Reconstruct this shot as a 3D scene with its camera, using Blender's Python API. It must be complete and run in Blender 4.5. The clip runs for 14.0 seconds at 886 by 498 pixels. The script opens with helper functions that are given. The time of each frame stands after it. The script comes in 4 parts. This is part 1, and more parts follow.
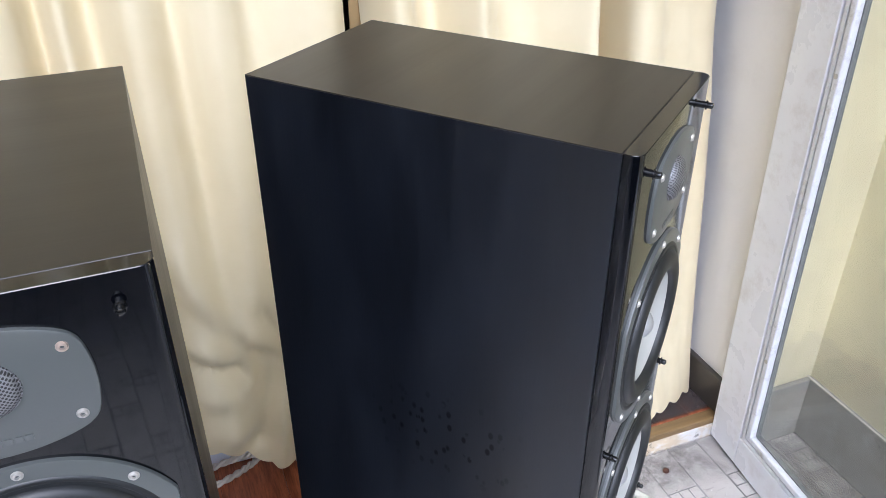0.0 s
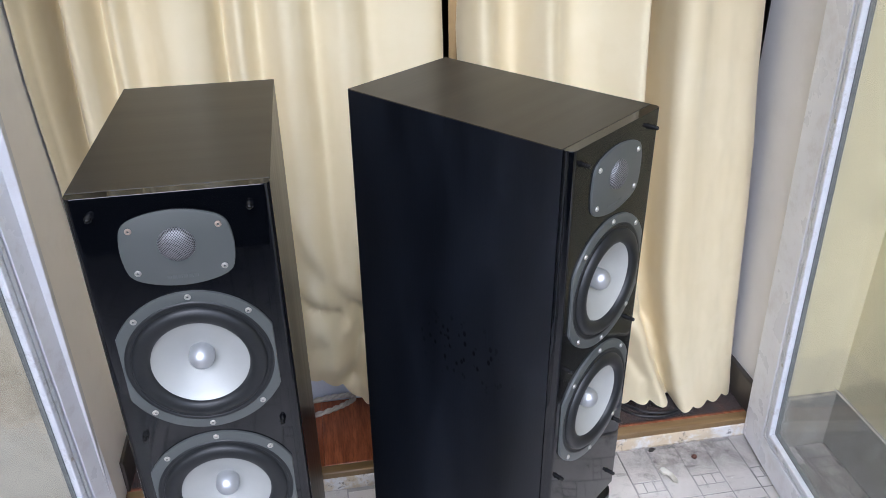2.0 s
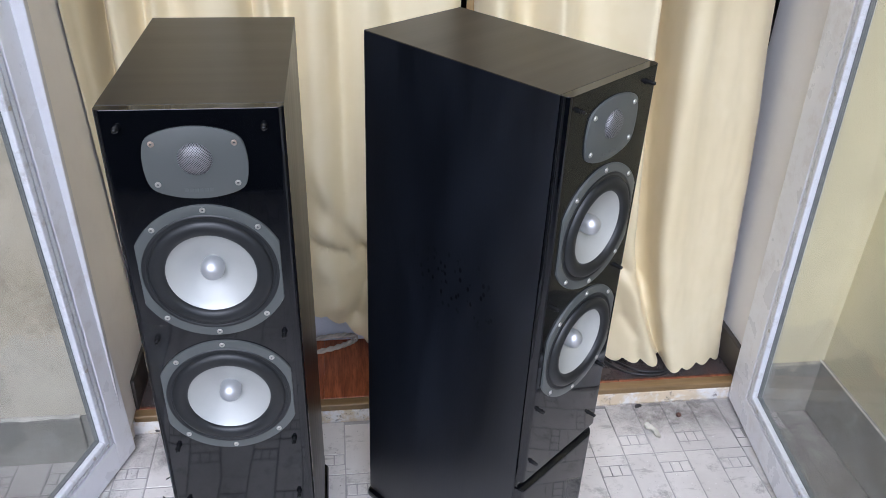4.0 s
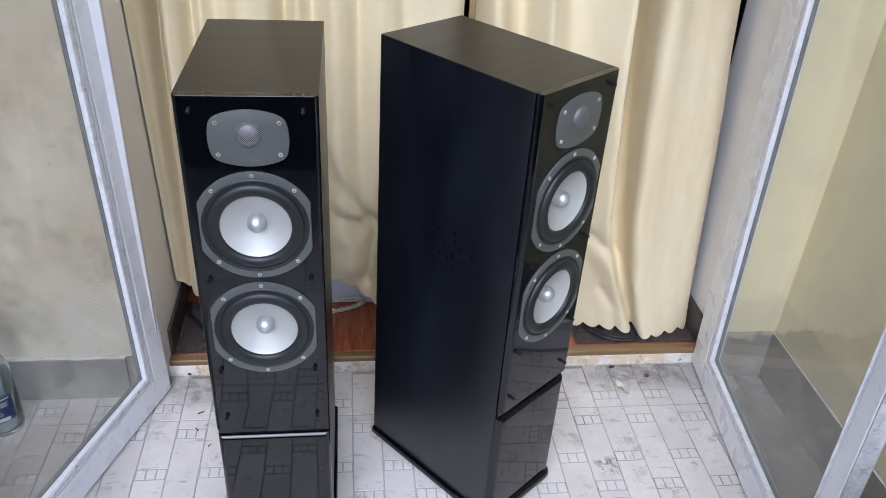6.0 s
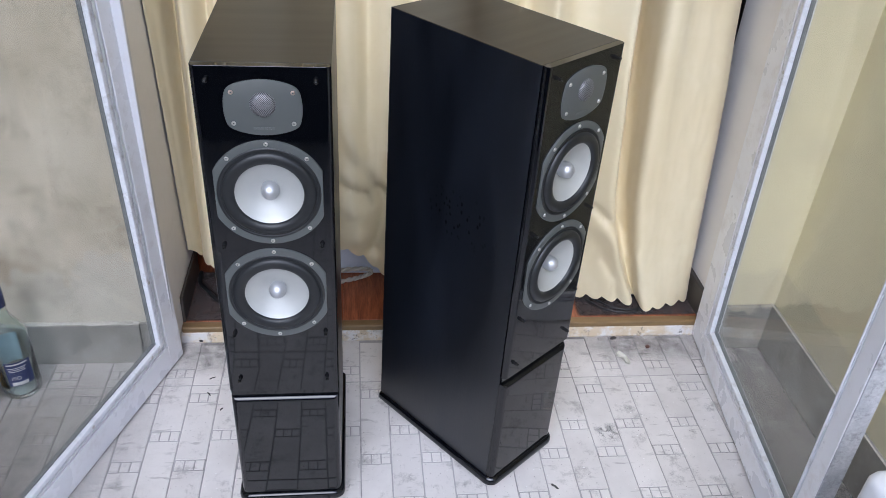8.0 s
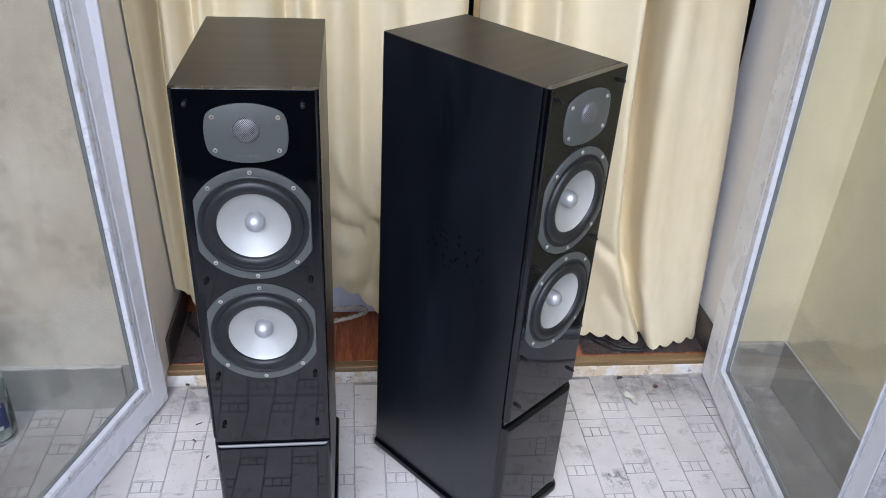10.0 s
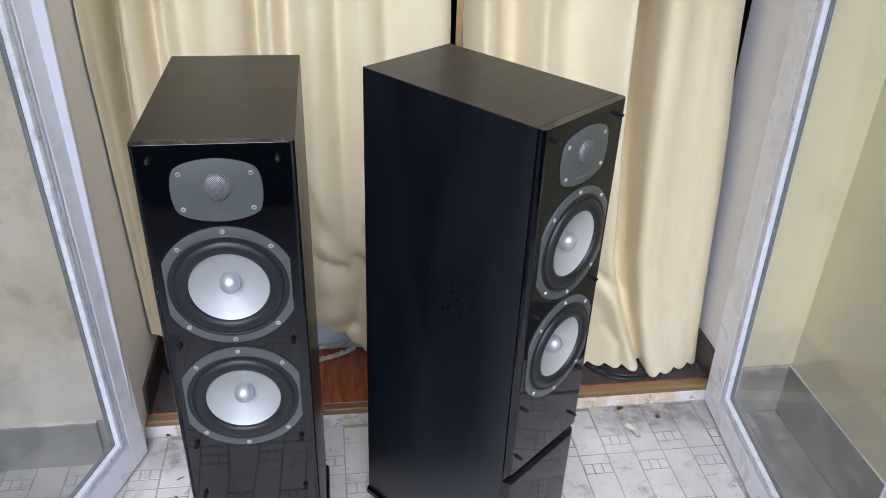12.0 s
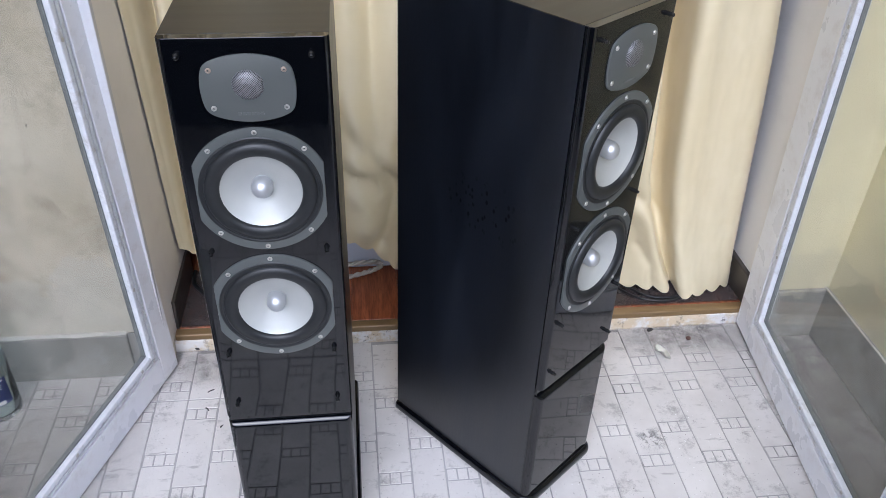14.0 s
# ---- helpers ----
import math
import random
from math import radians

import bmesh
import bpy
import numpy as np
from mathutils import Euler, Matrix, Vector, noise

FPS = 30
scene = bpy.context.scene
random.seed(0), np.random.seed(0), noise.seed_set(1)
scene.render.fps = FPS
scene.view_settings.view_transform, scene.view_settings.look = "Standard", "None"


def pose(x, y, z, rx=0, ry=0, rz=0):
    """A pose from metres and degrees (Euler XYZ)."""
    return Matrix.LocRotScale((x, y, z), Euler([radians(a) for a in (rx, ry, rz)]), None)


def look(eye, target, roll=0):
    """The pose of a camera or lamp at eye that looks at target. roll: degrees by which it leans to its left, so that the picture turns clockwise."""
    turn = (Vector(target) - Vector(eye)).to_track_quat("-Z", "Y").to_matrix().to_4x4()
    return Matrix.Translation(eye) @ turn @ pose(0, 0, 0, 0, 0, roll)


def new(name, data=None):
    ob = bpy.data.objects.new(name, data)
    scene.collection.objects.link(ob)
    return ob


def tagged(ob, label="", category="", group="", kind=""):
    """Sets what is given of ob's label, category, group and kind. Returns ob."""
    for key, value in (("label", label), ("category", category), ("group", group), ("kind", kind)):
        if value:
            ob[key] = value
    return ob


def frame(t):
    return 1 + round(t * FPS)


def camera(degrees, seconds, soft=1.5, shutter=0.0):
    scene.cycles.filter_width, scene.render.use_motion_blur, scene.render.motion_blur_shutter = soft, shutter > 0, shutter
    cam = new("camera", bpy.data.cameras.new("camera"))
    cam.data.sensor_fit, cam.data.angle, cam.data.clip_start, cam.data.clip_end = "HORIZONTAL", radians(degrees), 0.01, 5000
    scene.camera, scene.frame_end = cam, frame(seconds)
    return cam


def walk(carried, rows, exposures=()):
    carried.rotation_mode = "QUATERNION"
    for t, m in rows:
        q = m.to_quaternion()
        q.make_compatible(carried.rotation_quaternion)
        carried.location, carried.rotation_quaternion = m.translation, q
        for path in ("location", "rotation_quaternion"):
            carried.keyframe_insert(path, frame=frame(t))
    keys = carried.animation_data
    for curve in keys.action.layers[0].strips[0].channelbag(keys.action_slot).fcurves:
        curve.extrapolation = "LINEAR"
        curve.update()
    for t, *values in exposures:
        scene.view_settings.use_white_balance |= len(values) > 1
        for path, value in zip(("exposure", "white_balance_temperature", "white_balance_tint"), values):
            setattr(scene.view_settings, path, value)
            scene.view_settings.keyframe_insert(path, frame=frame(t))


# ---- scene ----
cam = camera(58.2, 14.0, soft=0.8)
PATH = [
    (0, (-0.2961, -0.9638, 1.2530), (0.2641, 0.4638, 0.3106), -0.24),
    (0.5, (-0.2632, -1.1048, 1.3131), (0.1713, 0.3820, 0.3962), -1.13),
    (1, (-0.2186, -1.2602, 1.3446), (0.1226, 0.2636, 0.4493), -1.19),
    (1.5, (-0.2282, -1.3235, 1.3498), (0.0598, 0.2195, 0.4689), -1.19),
    (2, (-0.2550, -1.3386, 1.3555), (0.0019, 0.2123, 0.4786), -0.82),
    (2.5, (-0.2598, -1.3454, 1.3501), (-0.0200, 0.2058, 0.4690), -0.22),
    (3, (-0.2439, -1.3863, 1.3411), (-0.0117, 0.1592, 0.4480), 0.58),
    (3.5, (-0.2462, -1.3969, 1.3436), (-0.0220, 0.1382, 0.4308), 1.39),
    (4, (-0.2453, -1.4211, 1.3486), (-0.0255, 0.0998, 0.4111), 2.24),
    (6.5, (-0.2734, -1.7075, 1.4686), (-0.0670, -0.2092, 0.4927), 3.97),
    (7, (-0.2770, -1.7232, 1.4720), (-0.0772, -0.2437, 0.4664), 4.09),
    (9.5, (-0.2691, -1.6580, 1.4188), (-0.0670, -0.1458, 0.4637), 3.86),
    (10, (-0.2628, -1.6444, 1.4040), (-0.0601, -0.1129, 0.4801), 3.51),
    (10.5, (-0.2591, -1.6290, 1.3933), (-0.0511, -0.0901, 0.4830), 3.20),
    (11, (-0.2603, -1.5941, 1.4248), (-0.0429, -0.0530, 0.5205), 2.85),
    (11.5, (-0.2593, -1.5469, 1.4253), (-0.0282, -0.0089, 0.5191), 2.50),
    (12, (-0.2605, -1.5260, 1.4220), (-0.0228, 0.0044, 0.5048), 2.17),
    (12.5, (-0.2682, -1.5157, 1.4131), (-0.0343, 0.0027, 0.4752), 1.87),
    (13, (-0.2776, -1.5116, 1.3963), (-0.0552, -0.0128, 0.4246), 1.79),
    (13.5, (-0.2808, -1.5075, 1.3804), (-0.0759, -0.0329, 0.3687), 1.86),
    (14, (-0.2831, -1.5089, 1.3713), (-0.0952, -0.0583, 0.3223), 2.02),
]
walk(cam, [(t, look(eye, target, roll)) for t, eye, target, roll in PATH], [(0.0, 0.99, 5210, 13), (1.0, 0.70, 5210, 13), (3.0, 0.62, 5210, 13), (6.5, 0.55, 5210, 13), (11.0, 0.54, 5210, 13), (14.0, 0.62, 5210, 13)])

# ---- world, sun, exposure ----
world = bpy.data.worlds.new("sky")
scene.world = world
world.use_nodes = True
wn = world.node_tree.nodes
sky = wn.new("ShaderNodeTexSky")
sky.sky_type = "NISHITA"
sky.sun_disc = False
sky.sun_elevation = radians(46)
sky.sun_rotation = radians(192)
sky.air_density, sky.dust_density = 1.0, 4.0
wn["Background"].inputs[1].default_value = 0.15
world.node_tree.links.new(sky.outputs[0], wn["Background"].inputs[0])
sun_data = bpy.data.lights.new("sun", "SUN")
sun_data.energy, sun_data.angle, sun_data.color = 0.9, radians(50), (0.96, 0.985, 1.0)
sun = new("sun", sun_data)
sun.matrix_world = look((-1.15, -6, 6.2), (0.1, 0, 0))


# ---- materials ----
def nodes_of(name):
    m = bpy.data.materials.new(name)
    m.use_nodes = True
    return m, m.node_tree.nodes, m.node_tree.links, m.node_tree.nodes["Principled BSDF"]


def noise_tex(n, l, coord, scale, detail=4.0, rough=0.55, stretch=None):
    tex = n.new("ShaderNodeTexNoise")
    tex.inputs["Scale"].default_value = scale
    tex.inputs["Detail"].default_value = detail
    tex.inputs["Roughness"].default_value = rough
    if stretch:
        mp = n.new("ShaderNodeMapping")
        mp.inputs["Scale"].default_value = stretch
        l.new(coord, mp.inputs[0])
        coord = mp.outputs[0]
    l.new(coord, tex.inputs["Vector"])
    return tex.outputs["Fac"]


def ramp(n, l, fac, a, b, lo=0.0, hi=1.0):
    r = n.new("ShaderNodeMapRange")
    r.clamp = True
    for k, v in ((1, a), (2, b), (3, lo), (4, hi)):
        r.inputs[k].default_value = v
    l.new(fac, r.inputs[0])
    return r.outputs[0]


def mix(n, l, fac, a, b):
    mx = n.new("ShaderNodeMix")
    mx.data_type = "RGBA"
    if isinstance(fac, (int, float)):
        mx.inputs[0].default_value = fac
    else:
        l.new(fac, mx.inputs[0])
    for sock, v in ((mx.inputs[6], a), (mx.inputs[7], b)):
        if isinstance(v, tuple):
            sock.default_value = (*v, 1)
        else:
            l.new(v, sock)
    return mx.outputs[2]


def bump(n, l, bsdf, height, strength, dist=0.001):
    b = n.new("ShaderNodeBump")
    b.inputs["Strength"].default_value = strength
    b.inputs["Distance"].default_value = dist
    l.new(height, b.inputs["Height"])
    l.new(b.outputs[0], bsdf.inputs["Normal"])


def surface(name, base, second, rough=0.5, metal=0.0, big=6.0, fine=90.0, spread=0.5, bumps=0.15, stretch=None, rough_var=0.08, dirt=None,
            dirt_amount=0.5, dirt_scale=9.0, per_object=0.0, world_space=False, coat=0.0, spec=0.5):
    """A two-scale surface: broad colour change, fine grain, optional dirt, uneven gloss and a fine relief."""
    m, n, l, p = nodes_of(name)
    if world_space:
        coord = n.new("ShaderNodeNewGeometry").outputs["Position"]
    else:
        coord = n.new("ShaderNodeTexCoord").outputs["Object"]
    f1 = ramp(n, l, noise_tex(n, l, coord, big, 5, 0.6, stretch), 0.3, 0.7)
    f2 = noise_tex(n, l, coord, fine, 3, 0.6, stretch)
    col = mix(n, l, f1, base, second)
    dark = tuple(c * (1 - 0.35 * spread) for c in base)
    col = mix(n, l, ramp(n, l, f2, 0.35, 0.75, 0, spread), col, dark)
    if dirt:
        d = ramp(n, l, noise_tex(n, l, coord, dirt_scale, 8, 0.72), 0.53, 0.7, 0, dirt_amount)
        col = mix(n, l, d, col, dirt)
    if per_object:
        r = n.new("ShaderNodeObjectInfo").outputs["Random"]
        hv = n.new("ShaderNodeHueSaturation")
        l.new(ramp(n, l, r, 0, 1, 1 - per_object, 1 + per_object), hv.inputs["Value"])
        l.new(col, hv.inputs["Color"])
        col = hv.outputs[0]
    l.new(col, p.inputs["Base Color"])
    l.new(ramp(n, l, f1, 0, 1, max(rough - rough_var, 0.02), rough + rough_var), p.inputs["Roughness"])
    p.inputs["Metallic"].default_value = metal
    p.inputs["Coat Weight"].default_value = coat
    p.inputs["Coat Roughness"].default_value = 0.05
    p.inputs["Specular IOR Level"].default_value = spec
    if bumps:
        bump(n, l, p, f2, bumps)
    return m


M_GLOSS = surface("gloss_black_lacquer", (0.0015, 0.0018, 0.0028), (0.002, 0.0024, 0.0036), 0.045, big=8, fine=40, spread=0.2, bumps=0.0, rough_var=0.02, spec=0.56)
M_EDGE = surface("satin_black_plastic", (0.008, 0.008, 0.009), (0.012, 0.012, 0.013), 0.3, fine=300, bumps=0.05)
M_ASH = surface("black_ash_vinyl", (0.0115, 0.0100, 0.0084), (0.0155, 0.0136, 0.0114), 0.34, big=4, fine=26, spread=0.7, bumps=0.03, stretch=(0.5, 7, 0.5), rough_var=0.03, spec=0.5)
M_PLATE = surface("grey_flange_plastic", (0.076, 0.082, 0.079), (0.086, 0.092, 0.089), 0.34, fine=500, bumps=0.06, spread=0.2)
M_MARK = surface("embossed_mark", (0.095, 0.10, 0.097), (0.10, 0.105, 0.102), 0.4, fine=500, bumps=0.0, spread=0.1)
M_RUBBER = surface("black_rubber", (0.009, 0.010, 0.011), (0.013, 0.014, 0.015), 0.45, fine=200, bumps=0.05)
M_CONE = surface("silver_cone", (0.47, 0.475, 0.45), (0.42, 0.428, 0.41), 0.5, metal=0.35, big=9, fine=240, bumps=0.04, spread=0.25)
M_DOME = surface("satin_silver_dome", (0.56, 0.57, 0.59), (0.52, 0.53, 0.55), 0.42, metal=0.8, fine=300, bumps=0.0, spread=0.1)
M_SCREW = surface("screw_steel", (0.60, 0.58, 0.54), (0.50, 0.48, 0.45), 0.36, metal=0.7, fine=400, bumps=0.0)
M_COPPER = surface("tarnished_screw", (0.60, 0.49, 0.41), (0.52, 0.42, 0.35), 0.3, metal=0.6, fine=400, bumps=0.0)
M_PIN = surface("black_pin", (0.006, 0.006, 0.006), (0.01, 0.01, 0.01), 0.15, fine=300, bumps=0.0)
M_DOORPAINT = surface("old_white_door_paint", (0.84, 0.845, 0.87), (0.79, 0.79, 0.81), 0.30, big=7, fine=120, spread=0.2, bumps=0.12, dirt=(0.46, 0.40, 0.35), dirt_amount=0.3, dirt_scale=14, world_space=True)
# door paint made darker, since the strip faces straight into the sun
M_STRIP = surface("toned_down_door_paint", (0.66, 0.66, 0.69), (0.60, 0.60, 0.62), 0.45, big=7, fine=120, spread=0.2, bumps=0.12, dirt=(0.46, 0.40, 0.35), dirt_amount=0.3, dirt_scale=14, world_space=True)
M_BEAD = surface("white_glazing_bead", (0.77, 0.78, 0.81), (0.70, 0.71, 0.74), 0.3, big=9, fine=140, spread=0.2, bumps=0.08, dirt=(0.34, 0.31, 0.28), dirt_amount=0.6, dirt_scale=26, world_space=True)
M_PUTTY = surface("grey_glazing_seal", (0.16, 0.17, 0.17), (0.25, 0.26, 0.25), 0.6, big=40, fine=200, world_space=True)
M_BAREEDGE = surface("worn_door_edge", (0.34, 0.345, 0.36), (0.56, 0.56, 0.57), 0.5, big=25, fine=160, spread=0.6, bumps=0.6, dirt=(0.14, 0.13, 0.125), dirt_amount=0.7, dirt_scale=40, world_space=True)
M_WALL = surface("stained_cream_plaster", (0.80, 0.73, 0.59), (0.52, 0.455, 0.34), 0.75, big=4.6, fine=60, spread=0.4, bumps=0.3, dirt=(0.33, 0.28, 0.205), dirt_amount=0.75, dirt_scale=5.2, world_space=True)
M_YELLOW = surface("yellow_plaster", (0.80, 0.74, 0.51), (0.74, 0.68, 0.47), 0.7, big=3, fine=60, spread=0.2, bumps=0.25, dirt=(0.5, 0.45, 0.33), dirt_amount=0.3, dirt_scale=4, world_space=True)


def add_tide_mark(m, level, waver, colour, amount):
    """A wavy damp line: the plaster is discoloured below it."""
    n, l = m.node_tree.nodes, m.node_tree.links
    p = n["Principled BSDF"]
    old = p.inputs["Base Color"].links[0].from_socket
    pos = n.new("ShaderNodeNewGeometry").outputs["Position"]
    sep = n.new("ShaderNodeSeparateXYZ")
    l.new(pos, sep.inputs[0])
    add = n.new("ShaderNodeMath")
    add.operation = "ADD"
    l.new(sep.outputs[2], add.inputs[0])
    l.new(ramp(n, l, noise_tex(n, l, pos, 9, 4, 0.6), 0, 1, -waver, waver), add.inputs[1])
    l.new(mix(n, l, ramp(n, l, add.outputs[0], level - 0.006, level + 0.006, amount, 0), old, colour), p.inputs["Base Color"])


add_tide_mark(M_YELLOW, 0.255, 0.06, (0.54, 0.505, 0.39), 0.45)
add_tide_mark(M_WALL, 0.30, 0.22, (0.62, 0.60, 0.53), 0.45)
M_CAULK = surface("crumbling_pale_caulk", (0.72, 0.70, 0.64), (0.42, 0.40, 0.36), 0.8, big=22, fine=160, spread=0.5, bumps=0.6, world_space=True)
M_REVEAL = surface("offwhite_reveal_plaster", (0.84, 0.81, 0.775), (0.80, 0.77, 0.735), 0.65, big=4, fine=70, spread=0.15, bumps=0.15, dirt=(0.62, 0.57, 0.52), dirt_amount=0.15, dirt_scale=8, world_space=True)
M_CEMENT = surface("grey_cement_skirting", (0.38, 0.37, 0.34), (0.24, 0.232, 0.21), 0.6, big=6, fine=110, spread=0.5, bumps=0.3, dirt=(0.55, 0.54, 0.51), dirt_amount=0.5, dirt_scale=13, world_space=True)
M_DARKBOARD = surface("dark_brown_skirting", (0.05, 0.042, 0.036), (0.07, 0.06, 0.052), 0.4, big=9, fine=90, spread=0.4, bumps=0.1, world_space=True)
M_TRIM = surface("yellowish_wood_strip", (0.27, 0.175, 0.072), (0.15, 0.095, 0.042), 0.4, big=7, fine=120, spread=0.6, bumps=0.1, stretch=(0.7, 8, 8), world_space=True)


def make_tile():
    """Pale stone-look tile with a broad grimy film, scuffs and fine specks."""
    m, n, l, p = nodes_of("pale_stone_tile")
    pos = n.new("ShaderNodeNewGeometry").outputs["Position"]
    cloud = ramp(n, l, noise_tex(n, l, pos, 6, 5, 0.6), 0.3, 0.7)
    col = mix(n, l, cloud, (0.69, 0.66, 0.63), (0.605, 0.577, 0.55))
    film = ramp(n, l, noise_tex(n, l, pos, 2.3, 6, 0.65), 0.46, 0.68, 0, 0.42)
    col = mix(n, l, film, col, (0.36, 0.335, 0.315))
    smudge = ramp(n, l, noise_tex(n, l, pos, 13, 10, 0.8), 0.54, 0.68, 0, 0.75)
    col = mix(n, l, smudge, col, (0.17, 0.16, 0.15))
    scuff = ramp(n, l, noise_tex(n, l, pos, 30, 4, 0.6, (0.35, 1.6, 1)), 0.62, 0.68, 0, 0.5)
    col = mix(n, l, scuff, col, (0.24, 0.225, 0.21))
    speck = ramp(n, l, noise_tex(n, l, pos, 210, 2, 0.5), 0.70, 0.74, 0, 0.8)
    col = mix(n, l, speck, col, (0.10, 0.09, 0.08))
    chip = ramp(n, l, noise_tex(n, l, pos, 150, 1, 0.5), 0.24, 0.27, 0.7, 0)
    col = mix(n, l, chip, col, (0.82, 0.82, 0.81))
    hv = n.new("ShaderNodeHueSaturation")
    l.new(ramp(n, l, n.new("ShaderNodeObjectInfo").outputs["Random"], 0, 1, 0.95, 1.05), hv.inputs["Value"])
    l.new(col, hv.inputs["Color"])
    l.new(hv.outputs[0], p.inputs["Base Color"])
    l.new(ramp(n, l, cloud, 0, 1, 0.34, 0.5), p.inputs["Roughness"])
    bump(n, l, p, noise_tex(n, l, pos, 140, 4, 0.6), 0.18)
    return m


def make_step():
    """Yellowed plaster with flaked white patches and black grime."""
    m, n, l, p = nodes_of("chipped_step_plaster")
    pos = n.new("ShaderNodeNewGeometry").outputs["Position"]
    col = mix(n, l, ramp(n, l, noise_tex(n, l, pos, 30, 4), 0.3, 0.7), (0.64, 0.535, 0.37), (0.58, 0.485, 0.34))
    flake = ramp(n, l, noise_tex(n, l, pos, 13, 8, 0.75), 0.46, 0.56)
    col = mix(n, l, flake, col, (0.72, 0.70, 0.67))
    grime = ramp(n, l, noise_tex(n, l, pos, 34, 8, 0.75), 0.57, 0.66, 0, 0.85)
    col = mix(n, l, grime, col, (0.12, 0.11, 0.10))
    l.new(col, p.inputs["Base Color"])
    p.inputs["Roughness"].default_value = 0.8
    bump(n, l, p, noise_tex(n, l, pos, 60, 6, 0.7), 0.8, 0.002)
    return m


M_TILE = make_tile()
M_STEP = make_step()
M_GROUT = surface("dirty_joint", (0.45, 0.437, 0.423), (0.30, 0.29, 0.28), 0.8, big=5, fine=120, spread=0.3, bumps=0.2, dirt=(0.05, 0.047, 0.044), dirt_amount=0.9, dirt_scale=4.2, world_space=True)
# near-black, so the glossy speaker fronts mirror something dark
M_DARK_PARAPET = surface("blackened_parapet", (0.03, 0.03, 0.03), (0.022, 0.022, 0.022), 0.8, big=3, fine=50, world_space=True)
M_CEIL = surface("white_ceiling_paint", (0.78, 0.78, 0.76), (0.74, 0.74, 0.72), 0.8, big=3, fine=60, world_space=True)
# wall colour carries the shade of the unlit room
M_ROOM_DARK = surface("darkened_room_wall", (0.10, 0.09, 0.08), (0.08, 0.075, 0.065), 0.8, big=3, fine=60, world_space=True)
M_ROPE = surface("white_rope", (0.62, 0.57, 0.5), (0.5, 0.45, 0.39), 0.8, big=30, fine=300, bumps=0.4)
M_CABLE = surface("black_cable", (0.012, 0.012, 0.013), (0.02, 0.02, 0.02), 0.4, fine=200)
M_WHITEBOX = surface("bluish_white_plastic", (0.66, 0.70, 0.78), (0.6, 0.64, 0.72), 0.4, fine=200, bumps=0.03)
M_WHITE = surface("white_enamel", (0.76, 0.77, 0.79), (0.71, 0.72, 0.74), 0.32, big=4, fine=90, spread=0.15, bumps=0.05)
M_CARTON = surface("yellow_carton", (0.72, 0.42, 0.07), (0.62, 0.34, 0.05), 0.5, fine=120)
M_INK = surface("black_ink", (0.012, 0.012, 0.012), (0.02, 0.02, 0.02), 0.5, bumps=0)
M_BLUE = surface("navy_label", (0.02, 0.035, 0.13), (0.025, 0.04, 0.15), 0.4, bumps=0)
M_WHITEINK = surface("white_ink", (0.75, 0.75, 0.75), (0.7, 0.7, 0.7), 0.5, bumps=0)
M_PALEBLUE = surface("pale_blue_label", (0.30, 0.40, 0.45), (0.27, 0.37, 0.42), 0.5, bumps=0)
M_NUT = surface("brown_shell", (0.10, 0.04, 0.025), (0.06, 0.025, 0.015), 0.4, big=60)
M_LEAF = surface("dark_dry_leaf", (0.045, 0.04, 0.035), (0.03, 0.028, 0.025), 0.7, big=60)
M_HUSK = surface("pale_dry_husk", (0.70, 0.69, 0.60), (0.42, 0.41, 0.34), 0.75, big=50, bumps=0.3)


